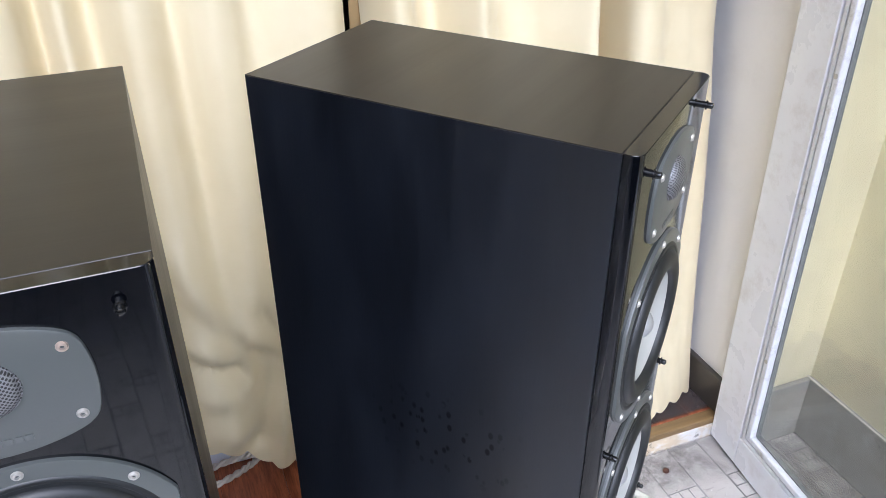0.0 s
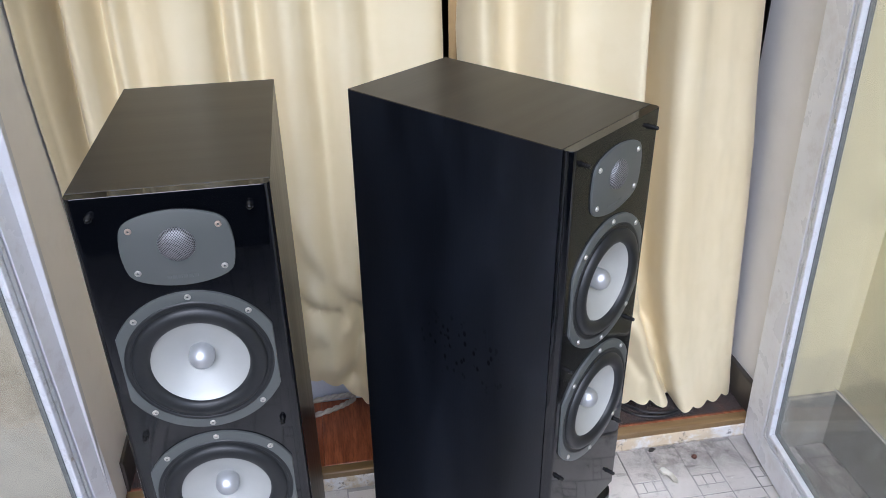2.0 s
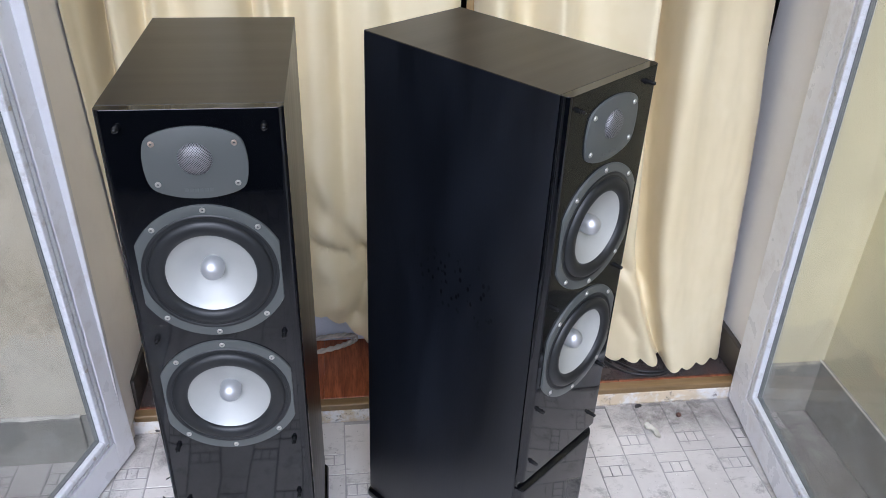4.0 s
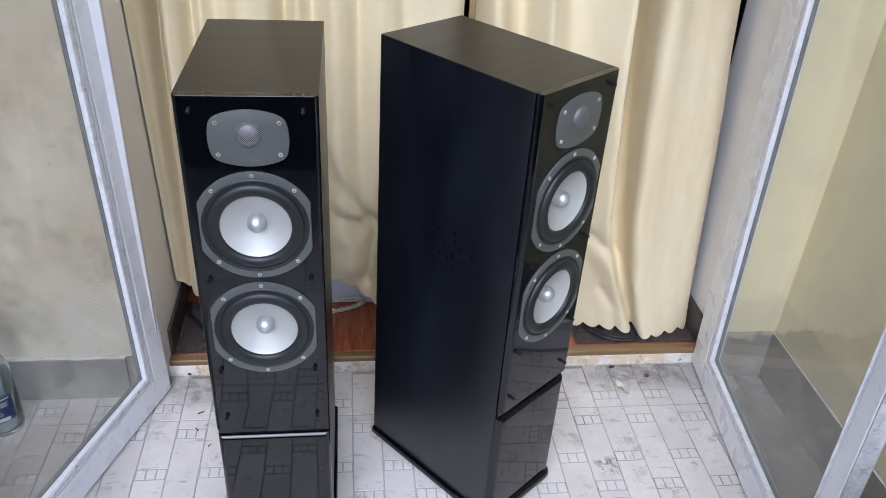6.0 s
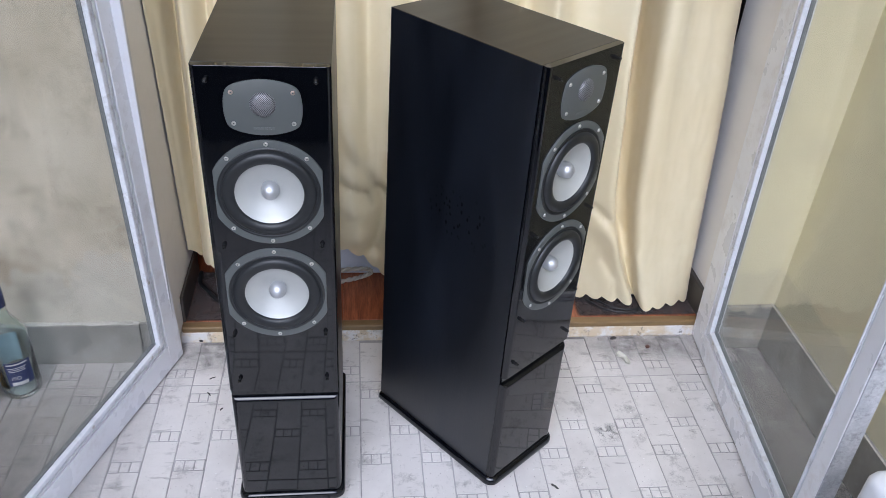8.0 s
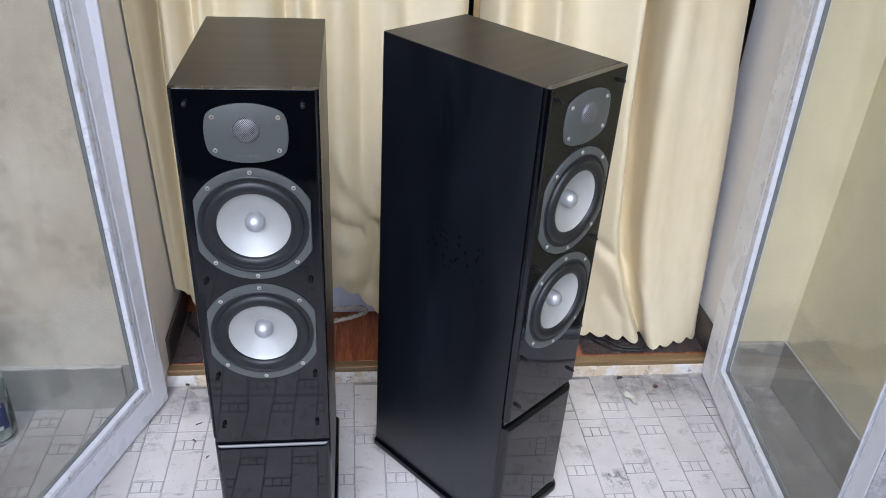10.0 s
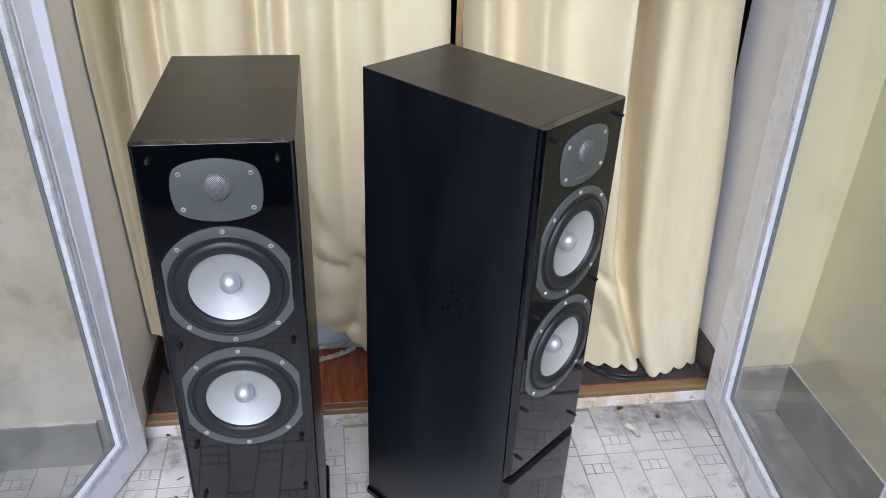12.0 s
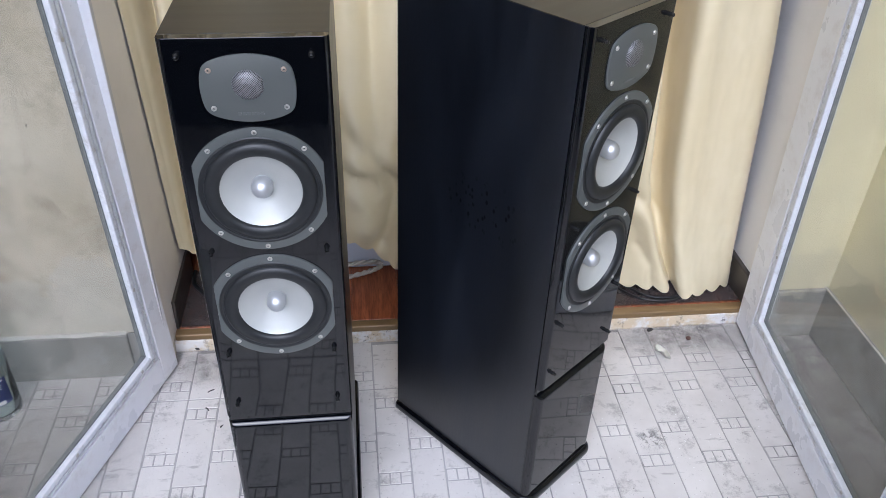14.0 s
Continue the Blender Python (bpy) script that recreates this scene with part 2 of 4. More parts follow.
def make_stained_ash():
    """Black vinyl with a cluster of dried drip marks and faint wiped smears."""
    m, n, l, p = nodes_of("black_vinyl_with_drips")
    coord = n.new("ShaderNodeTexCoord").outputs["Object"]
    grain = noise_tex(n, l, coord, 60, 4, 0.65, (5, 5, 0.35))
    streak = noise_tex(n, l, coord, 50, 5, 0.7, (3, 3, 0.2))
    smear = ramp(n, l, noise_tex(n, l, coord, 5, 5, 0.65, (1, 1.6, 0.5)), 0.4, 0.72)
    col = mix(n, l, smear, (0.0007, 0.0013, 0.0034), (0.0030, 0.0052, 0.0112))
    col = mix(n, l, ramp(n, l, streak, 0.4, 0.75, 0, 0.6), col, (0.0058, 0.0076, 0.0112))
    vor = n.new("ShaderNodeTexVoronoi")
    vor.inputs["Scale"].default_value = 92
    mp = n.new("ShaderNodeMapping")
    mp.inputs["Scale"].default_value = (1, 1, 0.6)
    l.new(coord, mp.inputs[0])
    l.new(mp.outputs[0], vor.inputs["Vector"])
    spot = ramp(n, l, vor.outputs["Distance"], 0.18, 0.32, 1, 0)
    dist = n.new("ShaderNodeVectorMath")
    dist.operation = "DISTANCE"
    sc = n.new("ShaderNodeMapping")
    sc.inputs["Scale"].default_value = (0.0, 1.0, 1.6)
    l.new(coord, sc.inputs[0])
    l.new(sc.outputs[0], dist.inputs[0])
    dist.inputs[1].default_value = (0.0, 0.165, 1.6 * 0.645)
    area = ramp(n, l, dist.outputs["Value"], 0.05, 0.11, 1, 0)
    pick = ramp(n, l, noise_tex(n, l, coord, 45, 2), 0.38, 0.44)
    both = n.new("ShaderNodeMath")
    both.operation = "MULTIPLY"
    l.new(spot, both.inputs[0])
    l.new(area, both.inputs[1])
    both2 = n.new("ShaderNodeMath")
    both2.operation = "MULTIPLY"
    l.new(both.outputs[0], both2.inputs[0])
    l.new(pick, both2.inputs[1])
    col = mix(n, l, both2.outputs[0], col, (0.002, 0.002, 0.003))
    l.new(col, p.inputs["Base Color"])
    l.new(ramp(n, l, smear, 0, 1, 0.33, 0.47), p.inputs["Roughness"])
    l.new(ramp(n, l, both2.outputs[0], 0, 1, 0.85, 0.28), p.inputs["Specular IOR Level"])
    bump(n, l, p, grain, 0.20)
    return m


M_ASH_STAINED = make_stained_ash()


def make_curtain():
    """Cream satin with a faint woven damask figure."""
    m, n, l, p = nodes_of("cream_satin_damask")
    coord = n.new("ShaderNodeTexCoord").outputs["Object"]
    broad = ramp(n, l, noise_tex(n, l, coord, 3.0, 4), 0.3, 0.7)
    figure = ramp(n, l, noise_tex(n, l, coord, 22, 2, 0.4), 0.47, 0.56)
    col = mix(n, l, broad, (0.70, 0.60, 0.38), (0.745, 0.665, 0.455))
    col = mix(n, l, ramp(n, l, figure, 0, 1, 0, 0.22), col, (0.70, 0.61, 0.38))
    l.new(col, p.inputs["Base Color"])
    l.new(ramp(n, l, figure, 0, 1, 0.42, 0.55), p.inputs["Roughness"])
    p.inputs["Sheen Weight"].default_value = 0.15
    p.inputs["Sheen Roughness"].default_value = 0.4
    weave = noise_tex(n, l, coord, 900, 2)
    bump(n, l, p, weave, 0.08, 0.0005)
    return m


M_CURTAIN = make_curtain()


def make_laminate():
    m, n, l, p = nodes_of("red_brown_laminate")
    coord = n.new("ShaderNodeNewGeometry").outputs["Position"]
    r = n.new("ShaderNodeObjectInfo").outputs["Random"]
    off = n.new("ShaderNodeVectorMath")
    off.operation = "ADD"
    comb = n.new("ShaderNodeCombineXYZ")
    l.new(ramp(n, l, r, 0, 1, 0, 7), comb.inputs[1])
    l.new(coord, off.inputs[0])
    l.new(comb.outputs[0], off.inputs[1])
    g = noise_tex(n, l, off.outputs[0], 14, 6, 0.6, (5, 0.55, 1))
    g2 = noise_tex(n, l, off.outputs[0], 90, 3, 0.6, (4, 0.4, 1))
    col = mix(n, l, ramp(n, l, g, 0.35, 0.65), (0.44, 0.14, 0.056), (0.21, 0.06, 0.025))
    col = mix(n, l, ramp(n, l, g2, 0.45, 0.7, 0, 0.6), col, (0.12, 0.032, 0.014))
    l.new(col, p.inputs["Base Color"])
    p.inputs["Roughness"].default_value = 0.3
    bump(n, l, p, g2, 0.06)
    return m


M_LAMINATE = make_laminate()


def make_glass(name, tint, rough=0.0, ior=1.45):
    m, n, l, p = nodes_of(name)
    p.inputs["Base Color"].default_value = (*tint, 1)
    p.inputs["Roughness"].default_value = rough
    p.inputs["IOR"].default_value = ior
    p.inputs["Transmission Weight"].default_value = 1.0
    return m



def make_pane_glass():
    """Thin flat glass: light passes straight through, the surface mirrors by Fresnel, with a faint film of dust."""
    m = bpy.data.materials.new("door_glass")
    m.use_nodes = True
    n, l = m.node_tree.nodes, m.node_tree.links
    n.remove(n["Principled BSDF"])
    clear = n.new("ShaderNodeBsdfTransparent")
    clear.inputs[0].default_value = (0.93, 0.93, 0.91, 1)
    shine = n.new("ShaderNodeBsdfGlossy")
    shine.inputs["Roughness"].default_value = 0.0
    facing = n.new("ShaderNodeLayerWeight")
    power = n.new("ShaderNodeMath")
    power.operation = "POWER"
    power.inputs[1].default_value = 5.0
    l.new(facing.outputs["Facing"], power.inputs[0])
    gloss = ramp(n, l, power.outputs[0], 0, 1, 0.032, 0.95)
    dust = n.new("ShaderNodeBsdfDiffuse")
    dust.inputs[0].default_value = (0.5, 0.49, 0.46, 1)
    pos = n.new("ShaderNodeNewGeometry").outputs["Position"]
    film = ramp(n, l, noise_tex(n, l, pos, 5, 6, 0.7), 0.4, 0.75, 0.0, 0.05)
    speck = ramp(n, l, noise_tex(n, l, pos, 130, 2, 0.5), 0.73, 0.76, 0.0, 0.35)
    both = n.new("ShaderNodeMath")
    both.operation = "MAXIMUM"
    l.new(film, both.inputs[0])
    l.new(speck, both.inputs[1])
    a = n.new("ShaderNodeMixShader")
    b = n.new("ShaderNodeMixShader")
    l.new(both.outputs[0], a.inputs[0])
    l.new(clear.outputs[0], a.inputs[1])
    l.new(dust.outputs[0], a.inputs[2])
    l.new(gloss, b.inputs[0])
    l.new(a.outputs[0], b.inputs[1])
    l.new(shine.outputs[0], b.inputs[2])
    l.new(b.outputs[0], n["Material Output"].inputs[0])
    return m


M_GLASS = make_pane_glass()
M_BOTTLE = make_glass("bottle_glass", (0.86, 0.93, 0.92), 0.02)


def make_mesh_grille():
    """Perforated metal: a fine hexagonal-looking pattern of dark holes in silver."""
    m, n, l, p = nodes_of("perforated_silver_grille")
    coord = n.new("ShaderNodeTexCoord").outputs["Object"]
    v = n.new("ShaderNodeTexVoronoi")
    v.voronoi_dimensions = "2D"
    v.inputs["Scale"].default_value = 480
    v.inputs["Randomness"].default_value = 0.0
    sep = n.new("ShaderNodeSeparateXYZ")
    comb = n.new("ShaderNodeCombineXYZ")
    turn = n.new("ShaderNodeMapping")
    turn.inputs["Rotation"].default_value = (0, 0, radians(45))
    l.new(coord, sep.inputs[0])
    l.new(sep.outputs[0], comb.inputs[0])
    l.new(sep.outputs[2], comb.inputs[1])
    l.new(comb.outputs[0], turn.inputs[0])
    l.new(turn.outputs[0], v.inputs["Vector"])
    hole = ramp(n, l, v.outputs["Distance"], 0.3, 0.42, 1, 0)
    col = mix(n, l, hole, (0.25, 0.25, 0.26), (0.02, 0.02, 0.02))
    l.new(col, p.inputs["Base Color"])
    l.new(ramp(n, l, hole, 0, 1, 0.6, 0.0), p.inputs["Metallic"])
    p.inputs["Roughness"].default_value = 0.48
    bump(n, l, p, v.outputs["Distance"], 0.5, 0.0006)
    return m


M_GRILLE = make_mesh_grille()


# ---- building helpers ----
def link_mesh(name, bm, material, parent=None, label="", smooth=None):
    me = bpy.data.meshes.new(name)
    bmesh.ops.recalc_face_normals(bm, faces=bm.faces)
    if smooth is not None:
        for f in bm.faces:
            f.smooth = True
        for e in bm.edges:
            if len(e.link_faces) != 2 or e.calc_face_angle(0) > radians(smooth):
                e.smooth = False
    bm.to_mesh(me)
    bm.free()
    me.materials.append(material)
    ob = new(name, me)
    if parent:
        ob.parent = parent
    if label:
        ob["label"] = label
    return ob


def part(name, bm, material, parent, label="", smooth=None):
    return link_mesh(name, bm, material, parent, label, smooth)


def empty(name, m, label, category, group="", kind=""):
    ob = new(name)
    ob.matrix_basis = m
    return tagged(ob, label, category, group, kind)


def structure(name, bm, material, label, category="", smooth=None):
    return tagged(link_mesh(name, bm, material, smooth=smooth), label, category or name.rstrip("_0123456789"), kind="structure")


def box(x0, x1, y0, y1, z0, z1, bevel=0.0, segments=2, bm=None):
    own = bmesh.new()
    bmesh.ops.create_cube(own, size=1)
    for v in own.verts:
        v.co = (x0 + (v.co.x + 0.5) * (x1 - x0), y0 + (v.co.y + 0.5) * (y1 - y0), z0 + (v.co.z + 0.5) * (z1 - z0))
    if bevel:
        bmesh.ops.bevel(own, geom=own.edges[:], offset=bevel, segments=segments, affect="EDGES", profile=0.5)
    if bm is None:
        return own
    tmp = bpy.data.meshes.new("tmp")
    own.to_mesh(tmp)
    own.free()
    bm.from_mesh(tmp)
    bpy.data.meshes.remove(tmp)
    return bm


def rounded_outline(w, d, r_front, r_back, steps=8):
    """Plan outline of a slab, centred in x, its front at y = 0, counter-clockwise."""
    pts = []
    for cx, cy, r, a0 in ((w / 2 - r_front, r_front, r_front, -90), (w / 2 - r_back, d - r_back, r_back, 0),
                          (-w / 2 + r_back, d - r_back, r_back, 90), (-w / 2 + r_front, r_front, r_front, 180)):
        for k in range(steps + 1):
            a = radians(a0 + 90 * k / steps)
            pts.append((cx + r * math.cos(a), cy + r * math.sin(a)))
    return pts


def prism(outline, levels):
    """A solid from a plan outline: levels are (z, inset) and the outline shrinks by the inset about its own middle."""
    bm = bmesh.new()
    cx = sum(p[0] for p in outline) / len(outline)
    cy = sum(p[1] for p in outline) / len(outline)
    hx = max(abs(p[0] - cx) for p in outline)
    hy = max(abs(p[1] - cy) for p in outline)
    rings = []
    for z, inset in levels:
        rings.append([bm.verts.new((cx + (x - cx) * (1 - inset / hx), cy + (y - cy) * (1 - inset / hy), z)) for x, y in outline])
    n = len(outline)
    for a, b in zip(rings, rings[1:]):
        for k in range(n):
            bm.faces.new((a[k], a[(k + 1) % n], b[(k + 1) % n], b[k]))
    bm.faces.new(rings[0][::-1])
    bm.faces.new(rings[-1])
    return bm


def turned(profile, steps=48, axis="y", cap=False):
    """A surface of revolution; profile is (radius, height) along the axis. axis y: height runs to -y (towards the viewer)."""
    bm = bmesh.new()
    rings = []
    for r, hgt in profile:
        ring = []
        if r < 1e-6:
            co = (0, -hgt, 0) if axis == "y" else (0, 0, hgt)
            ring = [bm.verts.new(co)]
        else:
            for k in range(steps):
                a = 2 * math.pi * k / steps
                co = (r * math.cos(a), -hgt, r * math.sin(a)) if axis == "y" else (r * math.cos(a), r * math.sin(a), hgt)
                ring.append(bm.verts.new(co))
        rings.append(ring)
    for a, b in zip(rings, rings[1:]):
        if len(a) == 1 and len(b) == 1:
            continue
        for k in range(steps):
            q = (k + 1) % steps
            if len(a) == 1:
                bm.faces.new((a[0], b[k], b[q]))
            elif len(b) == 1:
                bm.faces.new((a[k], a[q], b[0]))
            else:
                bm.faces.new((a[k], a[q], b[q], b[k]))
    return bm


def shifted(bm, x=0.0, y=0.0, z=0.0, m=None):
    bm.transform(m if m else Matrix.Translation((x, y, z)))
    return bm


def tube(points, radius, steps=8, flat=1.0):
    """A round cord along a smooth line through the points."""
    fine = []
    pts = [Vector(p) for p in points]
    for i in range(len(pts) - 1):
        p0, p1, p2, p3 = pts[max(i - 1, 0)], pts[i], pts[i + 1], pts[min(i + 2, len(pts) - 1)]
        for k in range(8):
            t = k / 8
            fine.append(0.5 * ((2 * p1) + (p2 - p0) * t + (2 * p0 - 5 * p1 + 4 * p2 - p3) * t * t + (3 * p1 - p0 - 3 * p2 + p3) * t ** 3))
    fine.append(pts[-1])
    bm = bmesh.new()
    rings = []
    for i, p in enumerate(fine):
        d = (fine[min(i + 1, len(fine) - 1)] - fine[max(i - 1, 0)]).normalized()
        side = d.cross(Vector((0, 0, 1)))
        side = side.normalized() if side.length > 1e-4 else Vector((1, 0, 0))
        up = side.cross(d)
        rings.append([bm.verts.new(p + radius * (math.cos(a) * side + flat * math.sin(a) * up)) for a in (2 * math.pi * k / steps for k in range(steps))])
    for a, b in zip(rings, rings[1:]):
        for k in range(steps):
            bm.faces.new((a[k], a[(k + 1) % steps], b[(k + 1) % steps], b[k]))
    bm.faces.new(rings[0][::-1])
    bm.faces.new(rings[-1])
    return bm


def outline_plate(outline, y_back, y_front, round_edge):
    """A flat plate standing in the xz plane, its front edge slightly rounded."""
    bm = bmesh.new()
    cx = sum(p[0] for p in outline) / len(outline)
    cz = sum(p[1] for p in outline) / len(outline)
    rings = []
    for y, inset in ((y_back, 0.0), (y_front + round_edge, 0.0), (y_front + round_edge * 0.3, round_edge * 0.3), (y_front, round_edge)):
        ring = []
        for x, z in outline:
            d = Vector((x - cx, z - cz))
            d = d * (1 - inset / max(d.length, 1e-5))
            ring.append(bm.verts.new((cx + d.x, y, cz + d.y)))
        rings.append(ring)
    n = len(outline)
    for a, b in zip(rings, rings[1:]):
        for k in range(n):
            bm.faces.new((a[k], a[(k + 1) % n], b[(k + 1) % n], b[k]))
    bm.faces.new(rings[-1])
    bm.faces.new(rings[0][::-1])
    return bm


# ---- structure ----
LEFT_FACE = -0.064
WALL_Y, OPEN_L, OPEN_R, INNER = -0.05, -0.742, 0.732, 0.26
RIGHT_X, LEFT_X, FRONT_Y, CEIL_Z = 0.892, -1.9, -2.3, 3.4
structure("ground_slab", box(LEFT_X - 0.2, RIGHT_X + 0.2, FRONT_Y - 0.2, 0.0, -0.12, -0.0045), M_GROUT, "dirty grey joint bed under the balcony tiles", "floor")
structure("wall_house_left", box(LEFT_X, OPEN_L, LEFT_FACE, INNER, -0.1, CEIL_Z), M_WALL, "stained cream plaster house wall beside the opening", "wall")
structure("wall_house_right", box(OPEN_R, RIGHT_X + 0.2, WALL_Y, INNER, -0.1, CEIL_Z), M_YELLOW, "yellowish plaster house wall beside the opening", "wall")
structure("wall_house_lintel", box(OPEN_L, OPEN_R, WALL_Y, INNER, 2.06, CEIL_Z), M_WALL, "plaster lintel wall above the doorway", "wall")
structure("wall_side_right", box(RIGHT_X, RIGHT_X + 0.2, FRONT_Y, WALL_Y, -0.1, CEIL_Z), M_YELLOW, "yellow plaster side wall of the balcony", "wall")
structure("wall_side_left", box(LEFT_X - 0.2, LEFT_X, FRONT_Y, INNER, -0.1, CEIL_Z), M_WALL, "cream plaster side wall of the balcony", "wall")
# out of view: added to bound the sky and darken the reflections
structure("wall_parapet", box(LEFT_X - 0.2, RIGHT_X + 0.2, FRONT_Y - 0.2, FRONT_Y, -0.1, 0.65), M_DARK_PARAPET, "unseen parapet added near-black to darken the gloss reflections", "wall")
# unseen canopy, cut short so sky light reaches between the speakers
structure("ceiling", box(LEFT_X - 0.2, RIGHT_X + 0.2, -1.4, INNER, CEIL_Z, CEIL_Z + 0.15), M_CEIL, "unseen white canopy added to limit the sky light", "ceiling")
# plaster skins of the reveals
structure("trim_reveal_left", box(OPEN_L, OPEN_L + 0.004, LEFT_FACE - 0.001, INNER, 0.05, 2.06), M_REVEAL, "off-white plaster reveal of the doorway", "trim")
structure("trim_reveal_right", box(OPEN_R - 0.004, OPEN_R, WALL_Y - 0.001, INNER, 0.05, 2.06), M_REVEAL, "off-white plaster reveal of the doorway", "trim")
# added strip that carries the door's white over to the reveal
structure("door_jamb_left", box(OPEN_L - 0.045, OPEN_L + 0.0055, LEFT_FACE - 0.005, LEFT_FACE + 0.012, 0.05, 2.06, 0.002), M_STRIP, "added white strip on the wall corner, toned below the door paint", "jamb")
# the room behind; its shade is put into the dark wall colour
structure("wall_room_back", box(-1.1, 1.1, 2.6, 2.75, 0, CEIL_Z), M_ROOM_DARK, "room wall behind the curtains, colour darkened to hold the shade", "wall")
structure("wall_room_left", box(-1.25, -1.1, INNER, 2.75, 0, CEIL_Z), M_ROOM_DARK, "room wall behind the curtains, colour darkened to hold the shade", "wall")
structure("wall_room_right", box(0.85, 1.1, INNER, 2.6, 0, CEIL_Z), M_ROOM_DARK, "room wall behind the curtains, colour darkened to hold the shade", "wall")
structure("ceiling_room", box(-1.25, 1.1, INNER, 2.75, CEIL_Z, CEIL_Z + 0.15), M_CEIL, "white painted room ceiling", "ceiling")
structure("baseboard_left", box(LEFT_X, -0.822, LEFT_FACE - 0.012, LEFT_FACE, -0.004, 0.126, 0.003), M_CEMENT, "grey cement skirting with whitish scuffs", "baseboard")
structure("baseboard_left_end", box(-0.822, OPEN_L - 0.002, LEFT_FACE - 0.004, LEFT_FACE, -0.004, 0.126, 0.001), M_CEMENT, "grey cement skirting end beside the door", "baseboard")
structure("baseboard_right", box(RIGHT_X - 0.012, RIGHT_X, FRONT_Y, WALL_Y, -0.004, 0.15, 0.003), M_CEMENT, "grey cement skirting along the side wall", "baseboard")
structure("baseboard_right_return", box(OPEN_R + 0.002, RIGHT_X - 0.012, WALL_Y - 0.012, WALL_Y, -0.004, 0.15, 0.003), M_CEMENT, "grey cement skirting on the short wall return", "baseboard")
structure("baseboard_reveal_left", box(OPEN_L + 0.004, OPEN_L + 0.012, 0.026, INNER, 0.05, 0.135, 0.002), M_DARKBOARD, "dark brown skirting board in the reveal", "baseboard")
structure("baseboard_reveal_right", box(OPEN_R - 0.018, OPEN_R - 0.004, 0.004, INNER, 0.05, 0.135, 0.003), M_DARKBOARD, "dark brown skirting board in the reveal", "baseboard")


def rough_slab(x0, x1, y0, y1, z0, z1, amp, seed, cell=0.012):
    """A slab whose top and front are chipped and uneven."""
    nx = int((x1 - x0) / cell)
    bm = bmesh.new()
    prof = [(y0, z0), (y0, z0 + (z1 - z0) * 0.5), (y0, z1 - 0.003), (y0 + 0.003, z1), (y1, z1)]
    rows_ = []
    for i in range(nx + 1):
        x = x0 + (x1 - x0) * i / nx
        col = []
        for j, (y, z) in enumerate(prof):
            q = noise.noise(Vector((x * 22, j * 3.7, seed))) + 0.6 * noise.noise(Vector((x * 70, j * 5.1, seed)))
            col.append(bm.verts.new((x, y + amp * q * (j < 4), z + (0.5 * amp * q if 0 < j < 4 else 0))))
        rows_.append(col)
    for a, b in zip(rows_, rows_[1:]):
        for k in range(len(prof) - 1):
            bm.faces.new((a[k], b[k], b[k + 1], a[k + 1]))
    return bm


structure("trim_caulk_left", rough_slab(LEFT_X, -0.822, LEFT_FACE - 0.009, LEFT_FACE, 0.125, 0.130, 0.004, 8.0, 0.006), M_CAULK, "crumbling pale plaster edge above the skirting", "trim", 35)
caulk_right = rough_slab(FRONT_Y, WALL_Y, -(RIGHT_X - 0.003), -RIGHT_X + 0.010, 0.149, 0.153, 0.003, 5.0, 0.006)
caulk_right.transform(Matrix(((0, -1, 0, -0.004), (1, 0, 0, 0), (0, 0, 1, 0), (0, 0, 0, 1))))
structure("trim_caulk_right", caulk_right, M_CAULK, "crumbling pale plaster edge above the skirting", "trim", 35)
structure("step_riser", rough_slab(OPEN_L, OPEN_R, 0.0, 0.06, -0.005, 0.034, 0.003, 3.0), M_STEP, "chipped yellowish plaster step with peeling white patches", "step", 35)
structure("trim_threshold", box(OPEN_L + 0.004, OPEN_R - 0.004, -0.001, 0.026, 0.034, 0.052, 0.004, 3), M_TRIM, "yellowish-brown wooden threshold strip", "trim")


# ---- loudspeakers ----
SP_W, SP_D, SP_H = 0.213, 0.379, 1.004
BAFFLE = 0.0150
WOOF_1, WOOF_2 = 0.783, 0.5755


def screw(parent, x, y, z, r=0.0034, material=None):
    bm = turned([(r * 1.12, 0), (r * 1.12, 0.0004), (r * 0.98, 0.0004), (r * 0.96, 0.0010), (r * 0.8, 0.0017), (r * 0.46, 0.0018), (r * 0.40, -0.0004), (0, -0.0004)], 14)
    return part("screw", shifted(bm, x, y, z), material or M_SCREW, parent, "small tarnished screw" if material else "", 40)


def tweeter_outline():
    """A barrel-shaped oblong: four bowed sides with tight corners."""
    pts = []
    for k in range(80):
        a = 2 * math.pi * k / 80
        c, q = math.cos(a), math.sin(a)
        lo, hi = 0.02, 0.09
        for _ in range(40):
            r = (lo + hi) / 2
            x, z = r * abs(c), r * abs(q)
            top, flank = 0.0465 - 0.0125 * (x / 0.055) ** 2, 0.0608 - 0.0058 * (z / 0.034) ** 2
            inside = (z / top) ** 13 + (x / flank) ** 13 < 1
            lo, hi = (r, hi) if inside else (lo, r)
        pts.append((lo * c, lo * q))
    return pts


def woofer_outline():
    """A ring flange cut straight at both sides."""
    pts = []
    for k in range(96):
        a = 2 * math.pi * k / 96
        x, z = 0.0985 * math.cos(a), 0.0985 * math.sin(a)
        pts.append((max(-0.0885, min(0.0885, x)), z))
    return pts


